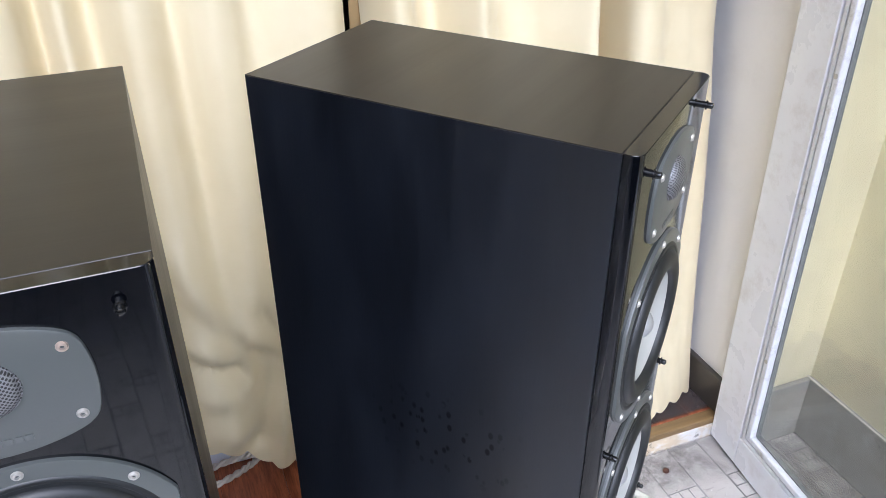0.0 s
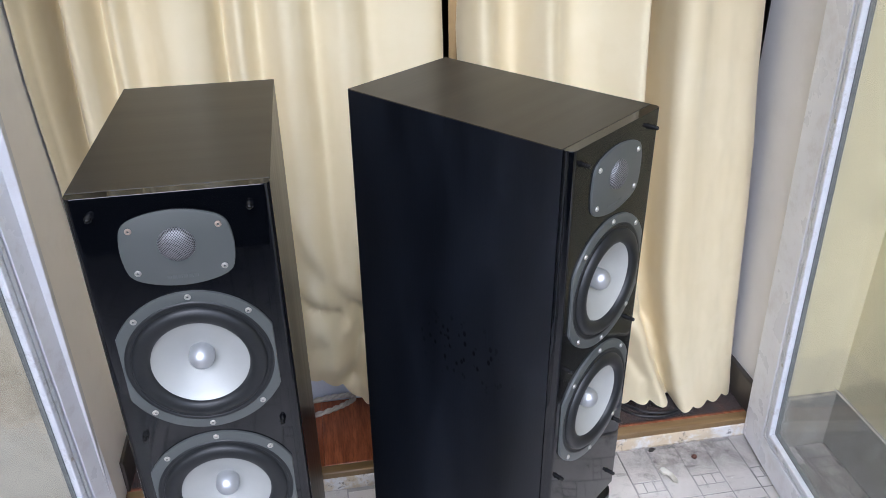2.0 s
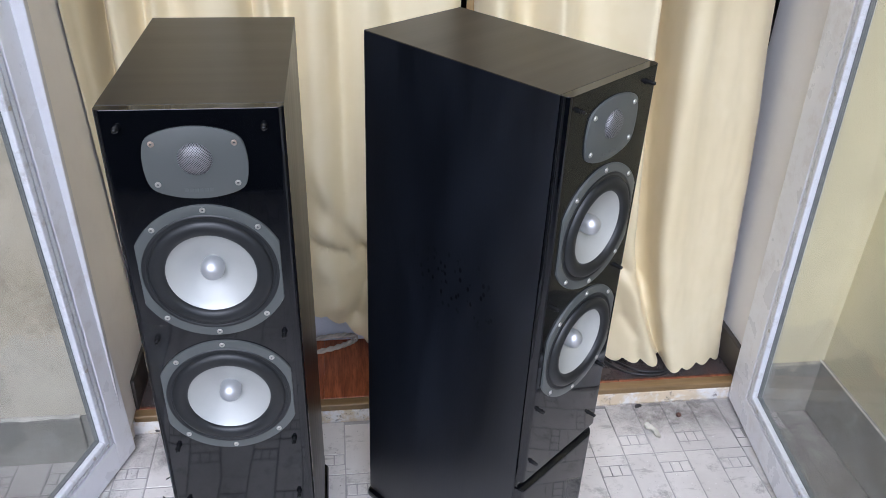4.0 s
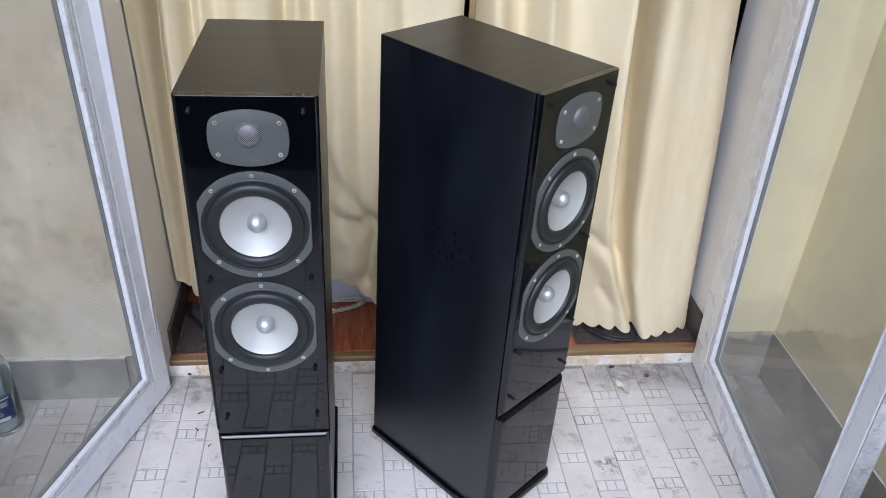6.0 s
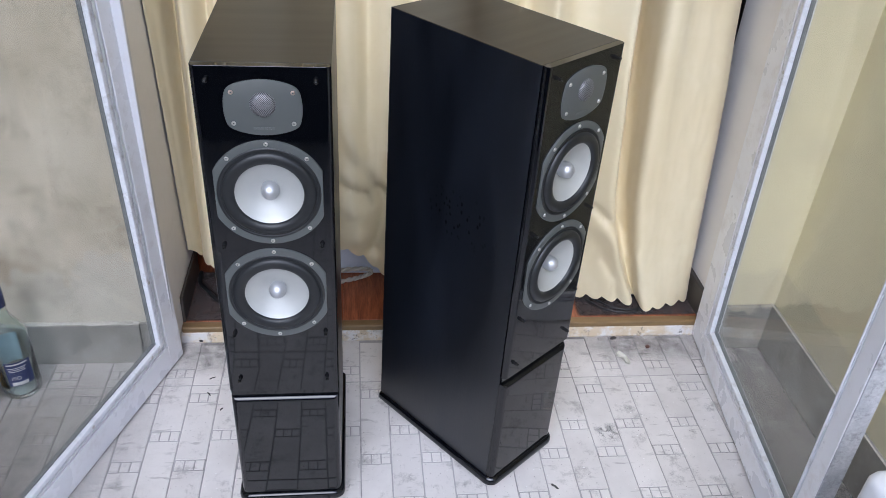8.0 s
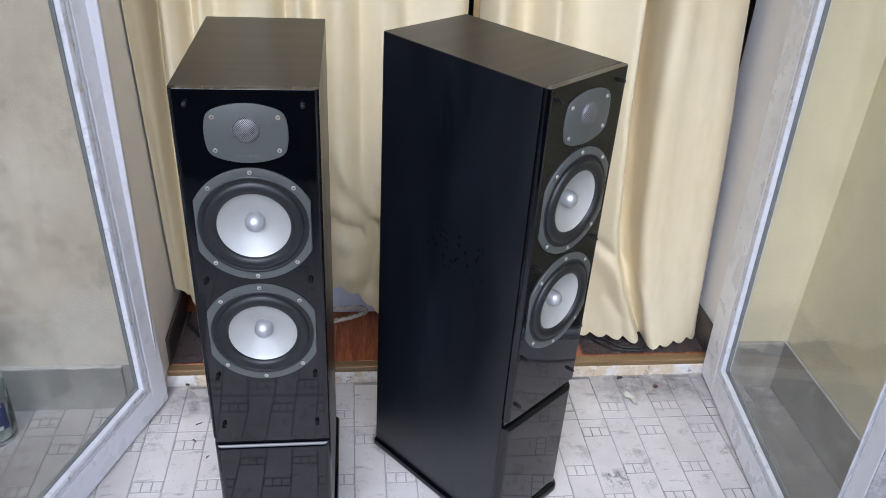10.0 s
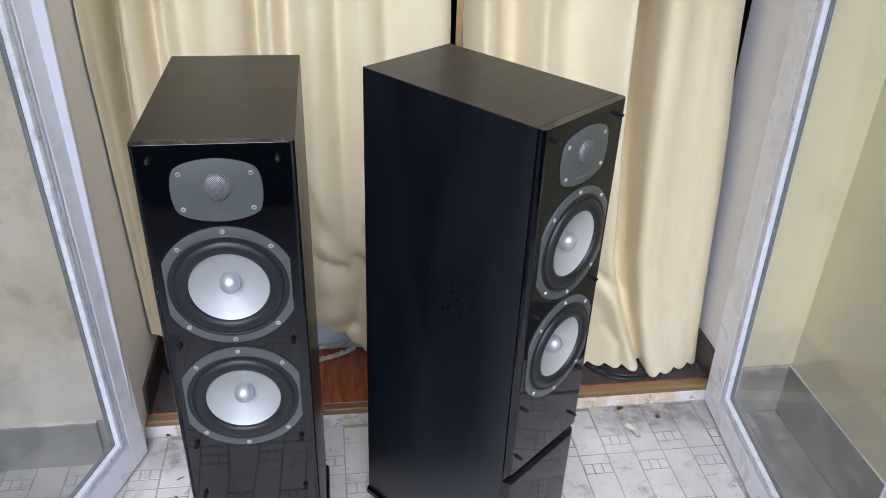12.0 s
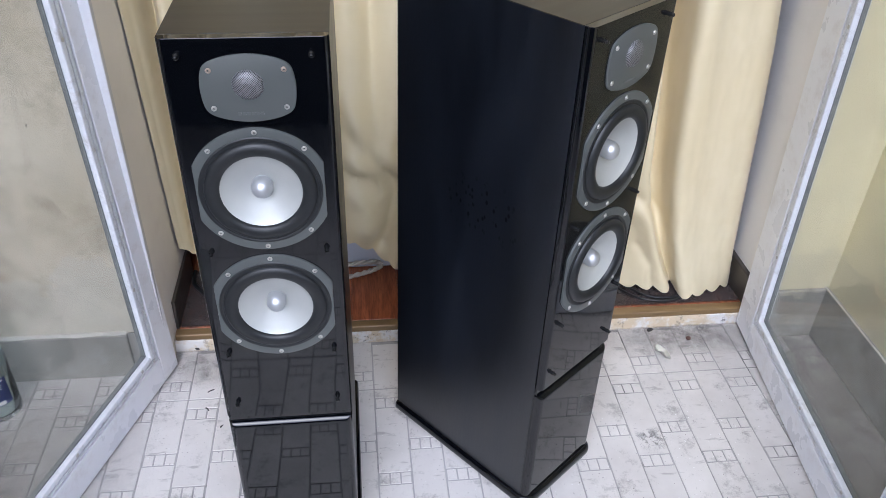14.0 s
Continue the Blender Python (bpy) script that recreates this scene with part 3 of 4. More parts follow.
def bore(ob, *heights):
    """Round driver openings through a panel."""
    for z in heights:
        cut = new("cutter", bpy.data.meshes.new("cutter"))
        bm = shifted(turned([(0, 0.02), (0.083, 0.02), (0.083, -0.045), (0, -0.045)], 72), 0, 0, z)
        bmesh.ops.recalc_face_normals(bm, faces=bm.faces)
        bm.to_mesh(cut.data)
        bm.free()
        cut.parent = ob.parent
        md = ob.modifiers.new("bore", "BOOLEAN")
        md.object, md.operation, md.solver = cut, "DIFFERENCE", "EXACT"
        bpy.context.view_layer.update()
        cooked = bpy.data.meshes.new_from_object(ob.evaluated_get(bpy.context.evaluated_depsgraph_get()))
        ob.modifiers.clear()
        ob.data = cooked
        bpy.data.objects.remove(cut)


def woofer(parent, z):
    ring = bmesh.new()
    loops = []
    for y, inset, inner in ((0.0, 0.0, 0), (-0.002, 0.0, 0), (-0.0031, 0.0004, 0), (-0.0035, 0.0015, 0), (-0.0035, 0.0, 0.0845), (0.004, 0.0, 0.0845)):
        loop = []
        for k, (x, zz) in enumerate(woofer_outline()):
            a = 2 * math.pi * k / 96
            q = Vector((inner * math.cos(a), inner * math.sin(a))) if inner else Vector((x, zz)) * (1 - inset / Vector((x, zz)).length)
            loop.append(ring.verts.new((q.x, y, z + q.y)))
        loops.append(loop)
    for a, b in zip(loops, loops[1:]):
        for k in range(96):
            ring.faces.new((a[k], a[(k + 1) % 96], b[(k + 1) % 96], b[k]))
    unit = part("woofer", ring, M_PLATE, parent, "grey flange ring with straight sides", 40)
    part("gasket", shifted(turned([(0.0855, 0.0035), (0.0845, 0.0046), (0.0815, 0.0046), (0.0805, 0.0036)], 64), 0, 0, z), M_RUBBER, unit, "black rubber trim ring", 60)
    roll = []
    for k in range(9):
        a = math.pi * k / 8
        roll.append((0.0675 + 0.0105 * math.cos(a), 0.0042 + 0.0062 * math.sin(a)))
    part("surround", shifted(turned([(0.0815, 0.0040)] + roll + [(0.0565, 0.0015)], 64), 0, 0, z), M_RUBBER, unit, "black rubber half-roll surround", 60)
    part("cone", shifted(turned([(0.0572, 0.0035), (0.056, 0.0022), (0.045, -0.003), (0.03, -0.011), (0.014, -0.0185), (0.010, -0.020)], 64), 0, 0, z), M_CONE, unit, "satin silver cone", 60)
    dome = [(0.0145, -0.019), (0.0150, -0.010)]
    for k in range(9):
        a = radians(90 * k / 8)
        dome.append((0.0150 * math.cos(a), -0.008 + 0.0145 * math.sin(a)))
    part("dust_cap", shifted(turned(dome, 40), 0, 0, z), M_DOME, unit, "shiny silver bullet dust cap", 60)
    for k in range(6):
        a = radians((90, 46, -46, -90, -134, 134)[k])
        screw(unit, 0.0920 * math.cos(a), -0.0035, z + 0.0920 * math.sin(a))
    return unit


def loudspeaker(m, label, cabinet_material, tarnished):
    root = empty("loudspeaker", m, label, "loudspeaker", "pair of tower loudspeakers")
    # cabinet body behind the front panel
    cab = part("cabinet", box(-SP_W / 2, SP_W / 2, BAFFLE + 0.0007, SP_D, 0.030, SP_H - 0.0010, 0.0004, 1), cabinet_material, root, "black wood-grain vinyl cabinet")
    bore(cab, WOOF_1, WOOF_2)
    part("top_panel", box(-SP_W / 2, SP_W / 2, BAFFLE + 0.0007, SP_D, SP_H - 0.0010, SP_H, 0.0004, 1), M_ASH, root, "brownish-black wood-grain top")
    # upper front panel with soft vertical edges
    rr = 0.0090
    bm = prism(rounded_outline(SP_W, BAFFLE, rr, 0.001, 10), [(0.332, 0.0015), (0.3335, 0.0), (SP_H - 0.0006, 0.0), (SP_H, 0.0005)])
    bore(part("front_panel", bm, M_GLOSS, root, "glossy black front panel", 35), WOOF_1, WOOF_2)
    # lower front panel with a broad rounded lip on top
    outline = rounded_outline(SP_W, BAFFLE, 0.0140, 0.0005, 10)
    low = bmesh.new()
    rings = []
    levels = [(0.031, 0.0), (0.302, 0.0)] + [(0.302 + 0.012 * math.sin(radians(15 * k)), 0.011 * (1 - math.cos(radians(15 * k)))) for k in range(1, 7)]
    for z, back in levels:
        rings.append([low.verts.new((x, max(y, back), z)) for x, y in outline])
    n = len(outline)
    for a, b in zip(rings, rings[1:]):
        for k in range(n):
            low.faces.new((a[k], a[(k + 1) % n], b[(k + 1) % n], b[k]))
    low.faces.new(rings[-1])
    low.faces.new(rings[0][::-1])
    part("lower_panel", low, M_GLOSS, root, "glossy black lower panel with rounded edges", 40)
    # dark groove between the two panels
    part("groove", box(-SP_W / 2 + 0.002, SP_W / 2 - 0.002, 0.0095, BAFFLE + 0.001, 0.312, 0.334), M_GLOSS, root, "glossy black groove")
    # edge strip between panel and cabinet
    bore(part("edge_strip", box(-SP_W / 2 + 0.0015, SP_W / 2 - 0.0015, BAFFLE - 0.001, BAFFLE + 0.003, 0.032, SP_H - 0.0015), M_EDGE, root, "matt black seam strip"), WOOF_1, WOOF_2)
    # base plate and feet
    base = rounded_outline(SP_W + 0.016, SP_D + 0.013, 0.024, 0.010, 8)
    part("base_plate", shifted(prism(base, [(0.010, 0.002), (0.013, 0.0), (0.0205, 0.0), (0.0255, 0.0012), (0.0290, 0.0040), (0.0306, 0.0080), (0.031, 0.0120)]), 0, -0.0085, 0), M_GLOSS, root, "glossy black base plate with rounded edge", 40)
    for fx in (-0.085, 0.085):
        for fy in (0.02, SP_D - 0.03):
            part("foot", shifted(turned([(0, 0), (0.012, 0), (0.013, 0.002), (0.013, 0.010), (0, 0.010)], 20, "z"), fx, fy, 0), M_RUBBER, root, "small black rubber foot", 40)
    # tweeter
    tw = part("tweeter", shifted(outline_plate(tweeter_outline(), 0.0, -0.0032, 0.0014), 0, 0, 0.937), M_PLATE, root, "grey tweeter plate with curved sides", 40)
    grille = [(0.0205, 0.0030), (0.0203, 0.0042)] + [(0.0195 * math.cos(radians(a)), 0.0042 + 0.0075 * math.sin(radians(a))) for a in range(0, 91, 15)]
    part("grille", shifted(turned(grille, 40), 0, 0, 0.943), M_GRILLE, tw, "silver perforated dome grille", 60)
    for k, (x, z) in enumerate(((-0.047, 0.963), (0.047, 0.963), (-0.0465, 0.911), (0.0465, 0.911))):
        screw(tw, x, -0.0032, z, material=M_COPPER if (tarnished and k < 2) else None)
    for k in range(6):
        x = -0.0145 + 0.0058 * k
        part("maker_mark", box(x - 0.0022, x + 0.0022, -0.0037, -0.003, 0.9005, 0.9048), M_MARK, tw, "faint embossed letter bar")
    woofer(root, WOOF_1)
    woofer(root, WOOF_2)
    # grille pins
    for x, z in ((-0.083, 0.982), (0.083, 0.982), (-0.083, 0.680), (0.084, 0.680), (-0.083, 0.482), (0.084, 0.482), (-0.083, 0.368), (0.084, 0.368)):
        prof = [(0.0032, 0), (0.0032, 0.0030), (0.0026, 0.0032), (0.0026, 0.0038), (0.0042, 0.0040), (0.0044, 0.0046), (0.0042, 0.0052), (0.0029, 0.0055), (0.0029, 0.0092), (0.0025, 0.0102), (0.0013, 0.0107), (0, 0.0108)]
        part("grille_pin", shifted(turned(prof, 14), x, 0, z), M_PIN, root, "small black plastic grille pin", 40)
    return root


loudspeaker(pose(-0.4120, -0.5395, 0, 0, -0.25, 0.05), "glossy black tower loudspeaker facing straight out on the tiles", M_ASH, True)
loudspeaker(pose(0.1120, -0.4600, 0, 0, 0.31, 39.2), "black tower loudspeaker turned sideways with drip-marked side panel", M_ASH_STAINED, False)


# ---- glass doors ----
def glass_door(m, side, label, w, st, st_free):
    """A leaf hinged at its origin, running along x; side is the sign of y on which its glazing beads show."""
    root = empty("glass_door", m, label, "glass door", "pair of open glass doors", "structure")
    hh, t, rail = 2.02, 0.038, 0.072
    z0 = 0.008

    def span(a, b):
        lo, hi = sorted((side * a, side * b))
        return lo, hi
    f0, f1 = span(0, -t)
    part("stile", box(-0.011, st, f0, f1, z0, hh, 0.002), M_DOORPAINT, root)
    part("stile", box(w - st_free, w - 0.003, f0, f1, z0, hh, 0.002), M_DOORPAINT, root)
    part("door_edge", box(w - 0.0035, w, f0 + 0.001, f1 - 0.001, z0 + 0.001, hh, 0.001), M_BAREEDGE, root, "worn bare grey door edge")
    part("rail", box(st, w - st_free, f0, f1, z0, z0 + rail, 0.002), M_DOORPAINT, root)
    part("rail", box(st, w - st_free, f0, f1, hh - rail, hh, 0.002), M_DOORPAINT, root)
    gx0, gx1, gz0, gz1 = st, w - st_free, z0 + rail, hh - rail
    # recessed rebate, then the bead
    r0, r1 = span(-0.006, -0.030)
    b0, b1 = span(0.002, -0.012)
    s0, s1 = span(-0.010, -0.020)
    ri0, ri1 = span(0.0, -0.014)
    for nm, mat, lo, hi, yy, lab in (("rebate", M_DOORPAINT, 0.0, 0.006, (r0, r1), ""), ("moulding", M_BEAD, 0.006, 0.014, (ri0, ri1), "raised white inner moulding"),
                                     ("channel", M_DOORPAINT, 0.014, 0.018, (r0, r1), ""), ("glazing_bead", M_BEAD, 0.018, 0.031, (b0, b1), "bright white glazing bead"),
                                     ("seal", M_PUTTY, 0.031, 0.034, (s0, s1), "grey crumbling glazing seal")):
        bv = 0.0025 if nm == "glazing_bead" else 0.0008
        part(nm, box(gx0 + lo, gx0 + hi, *yy, gz0 + lo, gz1 - lo, bv), mat, root, lab)
        # on the worn leaf the bead of the free stile is sunk almost out of sight
        k = 0.35 if side < 0 else 1.0
        part(nm, box(gx1 - hi * k, gx1 - lo * k, *yy, gz0 + lo, gz1 - lo, min(bv, 0.4 * (hi - lo) * k)), mat, root, lab)
        part(nm, box(gx0 + hi, gx1 - hi, *yy, gz0 + lo, gz0 + hi, bv), mat, root, lab)
        part(nm, box(gx0 + hi, gx1 - hi, *yy, gz1 - hi, gz1 - lo, bv), mat, root, lab)
    g0, g1 = span(-0.013, -0.017)
    pane = part("pane", box(gx0 + 0.004, gx1 - 0.004, g0, g1, gz0 + 0.004, gz1 - 0.004), M_GLASS, root, "slightly dusty clear glass pane")
    pane.visible_shadow = False
    for x, z in ((gx0 + 0.024, 0.30), (gx0 + 0.024, 0.85), (gx0 + 0.024, 1.4), (gx0 + 0.07, gz0 + 0.024), (gx0 + 0.31, gz0 + 0.024), (gx0 + 0.53, gz0 + 0.024)):
        bm = turned([(0.0042, 0), (0.0042, 0.0008), (0.002, 0.0016), (0, 0.0012)], 10)
        if side > 0:
            bm.transform(Matrix.Rotation(math.pi, 4, "Z"))
        part("bead_screw", shifted(bm, x, side * 0.002, z), M_SCREW, root, "small steel screw head", 40)
    for z in (0.25, 1.0, 1.75):
        hb = turned([(0, 0), (0.007, 0), (0.007, 0.09), (0, 0.09)], 14, "z")
        part("hinge", shifted(hb, -0.006, side * -0.012, z), M_DOORPAINT, root, "white painted barrel hinge", 40)
    return root


# both leaves hang a little out of plumb
LEAN_LEFT = Matrix.Rotation(radians(-1.4), 4, "Y")
glass_door(Matrix.Translation((-0.732, -0.064, 0)) @ LEAN_LEFT @ pose(0, 0, 0, 0, 0, 250.1), 1, "old white-painted glass door standing wide open", 0.74, 0.046, 0.061)
glass_door(Matrix.Translation((0.700, -0.014, 0)) @ LEAN_LEFT @ pose(0, 0, 0, 0, 0, -95.9), -1, "old white-painted glass door with worn edge standing open", 0.76, 0.077, 0.052)



# ---- curtains ----
def smooth_step(a, b, x):
    t = max(0.0, min(1.0, (x - a) / (b - a)))
    return t * t * (3 - 2 * t)


def spline(points, steps):
    """Samples of a smooth line through the points."""
    out = []
    for i in range(len(points) - 1):
        p0, p1, p2, p3 = (Vector(points[min(max(k, 0), len(points) - 1)]) for k in (i - 1, i, i + 1, i + 2))
        for k in range(steps):
            t = k / steps
            out.append(0.5 * ((2 * p1) + (p2 - p0) * t + (2 * p0 - 5 * p1 + 4 * p2 - p3) * t * t + (3 * p1 - p0 - 3 * p2 + p3) * t ** 3))
    return out + [Vector(points[-1])]


def away(line, x, z):
    """How far the place (x, z) lies from a broken line."""
    p, best = Vector((x, z)), 9.0
    for a, b in zip(line, line[1:]):
        a, b = Vector(a), Vector(b)
        t = max(0.0, min(1.0, (p - a).dot(b - a) / (b - a).length_squared))
        best = min(best, (p - a - t * (b - a)).length)
    return best


def curtain(name, top, low, pull, folds, hem, label, seed):
    """A hanging cloth. top and low are its line in plan at 1 m and at the hem; pull(x, z) says how far it has gone over from the one to the other sideways;
    folds are (line, depth, width): creases (depth to the back) and rolls (depth towards the viewer) across the cloth."""
    nz, head = 130, 2.0
    bm = bmesh.new()
    grid = []
    for t, b in zip(spline(top, 14), spline(low, 14)):
        t = Vector((t.x, 0.20 + (1 + 0.75 * smooth_step(0.10, 0.19, t.y)) * (t.y - 0.20)))
        lowest = hem(b.x)
        col = []
        for j in range(nz + 1):
            z = lowest + (head - lowest) * (j / nz) ** 1.45
            w = pull(t.x, z)
            down = max(0.0, min(1.0, (1.0 - z) / 0.93))
            x = t.x + (b.x - t.x) * w
            y = t.y + (b.y - t.y) * down
            for line, depth, width in folds:
                d = away(line, x, z) / width
                if d < 3:
                    y += depth * math.exp(-d * d)
            x += 0.006 * noise.noise(Vector((x * 4, z * 2.6, seed)))
            y += 0.007 * noise.noise(Vector((x * 8, z * 2.4, seed + 7))) + 0.0026 * noise.noise(Vector((x * 24, z * 10, seed + 9))) + 0.0009 * noise.noise(Vector((x * 60, z * 34, seed + 5)))
            col.append(bm.verts.new((x, y, z)))
        grid.append(col)
    for a, b in zip(grid, grid[1:]):
        for j in range(nz):
            bm.faces.new((a[j], b[j], b[j + 1], a[j + 1]))
    ob = link_mesh(name, bm, M_CURTAIN, smooth=80)
    sol = ob.modifiers.new("thickness", "SOLIDIFY")
    sol.thickness = 0.0015
    return tagged(ob, label, "curtain", "pair of curtains")


def scallop(x, pitch=0.042, depth=0.015):
    return depth * (1 - abs(math.sin(math.pi * x / pitch)))


def hem_left(x):
    return 0.246 - 0.110 * smooth_step(-0.305, -0.175, x) - 0.104 * smooth_step(-0.45, -0.66, x) + 0.05 * (1 - smooth_step(-0.735, -0.700, x)) + scallop(x)


def hem_right(x):
    return 0.056 + 0.008 * (1 - smooth_step(0.5462, 0.5502, x)) + scallop(x, 0.045, 0.015)


def pull_left(x, z):
    return 1.0


def pull_right(x, z):
    near = float(np.interp(z, (0.06, 0.12, 0.24, 0.40, 0.70, 1.0), (1.0, 0.76, 0.38, 0.12, 0.03, 0.0)))
    far = float(np.interp(z, (0.06, 0.36, 0.69, 1.0), (1.0, 0.65, 0.38, 0.0)))
    return near + (far - near) * smooth_step(0.48, 0.66, x)


TOP_LEFT = [(-0.7335, 0.080), (-0.730, 0.082), (-0.724, 0.098), (-0.717, 0.128), (-0.709, 0.175), (-0.702, 0.225), (-0.690, 0.222), (-0.672, 0.182), (-0.648, 0.186), (-0.622, 0.218), (-0.596, 0.198), (-0.570, 0.214), (-0.540, 0.208), (-0.505, 0.186), (-0.470, 0.180), (-0.435, 0.192), (-0.410, 0.226), (-0.378, 0.196), (-0.345, 0.226), (-0.300, 0.186), (-0.270, 0.190), (-0.242, 0.212),
            (-0.215, 0.198), (-0.190, 0.188), (-0.165, 0.195), (-0.138, 0.214), (-0.10, 0.208), (-0.05, 0.20), (-0.012, 0.206), (0.008, 0.222)]
LOW_LEFT = [(x, 0.185 + 0.10 * (y - 0.08) if x < -0.69 else 0.160 + 0.55 * (y - 0.21) if x < -0.36 else 0.135 + 0.15 * (y - 0.21)) for x, y in TOP_LEFT]
FOLDS_LEFT = [(((-0.25, 0.48), (-0.25, 0.32)), -0.085, 0.15),
              (((-0.34, 0.66), (-0.275, 0.553), (-0.236, 0.485), (-0.159, 0.425)), -0.014, 0.024),
              (((-0.35, 0.59), (-0.279, 0.526), (-0.242, 0.475), (-0.20, 0.429), (-0.159, 0.406)), 0.009, 0.017),
              (((-0.36, 0.515), (-0.268, 0.470), (-0.236, 0.440), (-0.222, 0.399)), -0.016, 0.020),
              (((-0.37, 0.475), (-0.275, 0.440), (-0.244, 0.424), (-0.230, 0.398)), 0.011, 0.010),
              (((-0.187, 0.505), (-0.175, 0.458), (-0.158, 0.417)), 0.012, 0.011),
              (((-0.208, 0.425), (-0.194, 0.373), (-0.207, 0.319), (-0.222, 0.24)), 0.026, 0.026),
              (((-0.162, 0.381), (-0.181, 0.309), (-0.191, 0.16)), -0.016, 0.016),
              (((-0.31, 0.40), (-0.255, 0.375), (-0.258, 0.30)), -0.018, 0.032)]
TOP_RIGHT = [(0.045, 0.238), (0.058, 0.212), (0.078, 0.184), (0.102, 0.190), (0.130, 0.220), (0.160, 0.226), (0.188, 0.196), (0.212, 0.176), (0.238, 0.190), (0.275, 0.212), (0.325, 0.204), (0.368, 0.180),
             (0.395, 0.160), (0.409, 0.168), (0.414, 0.205), (0.420, 0.265), (0.444, 0.288), (0.466, 0.262), (0.469, 0.205), (0.474, 0.174), (0.490, 0.158), (0.515, 0.162), (0.550, 0.180), (0.600, 0.188), (0.652, 0.192), (0.688, 0.206)]
EDGE_LOW = [(0.5455, 0.100), (0.5475, 0.108), (0.549, 0.096), (0.5495, 0.075), (0.552, 0.050), (0.566, 0.038), (0.590, 0.042), (0.625, 0.056), (0.665, 0.070), (0.700, 0.085), (0.716, 0.112)]
LOW_RIGHT = [(0.05 + 1.33 * (x - 0.045), 0.10 + 0.7 * (y - 0.215)) for x, y in TOP_RIGHT[:15]] + EDGE_LOW
FOLDS_RIGHT = [(((0.38, 0.36), (0.445, 0.315), (0.490, 0.270)), 0.014, 0.012), (((0.40, 0.31), (0.455, 0.255), (0.50, 0.20)), -0.014, 0.026),
               (((0.43, 0.20), (0.47, 0.14), (0.48, 0.08)), 0.010, 0.014)]
curtain("curtain", TOP_LEFT, LOW_LEFT, pull_left, FOLDS_LEFT, hem_left, "cream satin curtain with scalloped hem bunched over a box", 11.0)
curtain("curtain", TOP_RIGHT, LOW_RIGHT, pull_right, FOLDS_RIGHT, hem_right, "cream satin curtain with scalloped hem brushing the floor", 23.0)
lining = link_mesh("curtain_lining", box(0.028, 0.062, 0.262, 0.2645, 0.10, 2.0), surface("brown_lining", (0.36, 0.24, 0.10), (0.28, 0.19, 0.08), 0.6))
tagged(lining, "brown lining edge of the folded curtain", "curtain lining")

# ---- things on the room floor ----
box_ob = link_mesh("storage_box", box(-0.42, -0.165, 0.245, 0.345, 0.0505, 0.17, 0.008, 3), M_WHITEBOX, smooth=40)
tagged(box_ob, "bluish-white plastic box behind the curtain on the floor", "box")


def rope(points, label):
    """Two strands twisted round one another."""
    root = empty("rope", Matrix.Identity(4), label, "rope")
    pts = [Vector(p) for p in points]
    dense = []
    for i in range(len(pts) - 1):
        p0, p1, p2, p3 = pts[max(i - 1, 0)], pts[i], pts[i + 1], pts[min(i + 2, len(pts) - 1)]
        for k in range(10):
            t = k / 10
            dense.append(0.5 * ((2 * p1) + (p2 - p0) * t + (2 * p0 - 5 * p1 + 4 * p2 - p3) * t * t + (3 * p1 - p0 - 3 * p2 + p3) * t ** 3))
    for s in range(2):
        line = []
        for i, p in enumerate(dense):
            d = (dense[min(i + 1, len(dense) - 1)] - dense[max(i - 1, 0)]).normalized()
            side = d.cross(Vector((0, 0, 1))).normalized()
            a = i * 0.9 + s * math.pi
            line.append(p + 0.0030 * (math.cos(a) * side + math.sin(a) * side.cross(d)))
        part("strand", tube(line, 0.0042, 8), M_ROPE, root, smooth=60)
    return root


rope([(-0.42, 0.175, 0.058), (-0.36, 0.185, 0.058), (-0.29, 0.205, 0.058), (-0.245, 0.225, 0.058), (-0.225, 0.238, 0.062), (-0.24, 0.236, 0.075), (-0.29, 0.228, 0.080), (-0.35, 0.215, 0.080), (-0.42, 0.205, 0.078)], "looped off-white twisted rope lying on the wooden floor")
rope([(-0.175, 0.31, 0.058), (-0.155, 0.25, 0.058), (-0.145, 0.19, 0.058), (-0.10, 0.13, 0.058)], "off-white twisted rope end beside the curtain hem")
for pts, lab in (([(0.40, 0.10, 0.056), (0.45, 0.052, 0.056), (0.52, 0.038, 0.056), (0.57, 0.06, 0.056), (0.575, 0.12, 0.056)], "thin black cable loop under the curtain"),
                 ([(0.42, 0.11, 0.056), (0.47, 0.062, 0.056), (0.53, 0.05, 0.056), (0.60, 0.075, 0.056), (0.66, 0.13, 0.056)], "thin black cable loop under the curtain"),
                 ([(-0.722, 0.25, 0.057), (-0.718, 0.196, 0.060), (-0.695, 0.163, 0.058), (-0.647, 0.104, 0.057), (-0.58, 0.07, 0.057), (-0.46, 0.055, 0.057)], "thick black cable on the wooden floor")):
    c = link_mesh("cable", tube(pts, 0.006 if "thick" in lab else 0.0035), M_CABLE, smooth=60)
    tagged(c, lab, "cable")

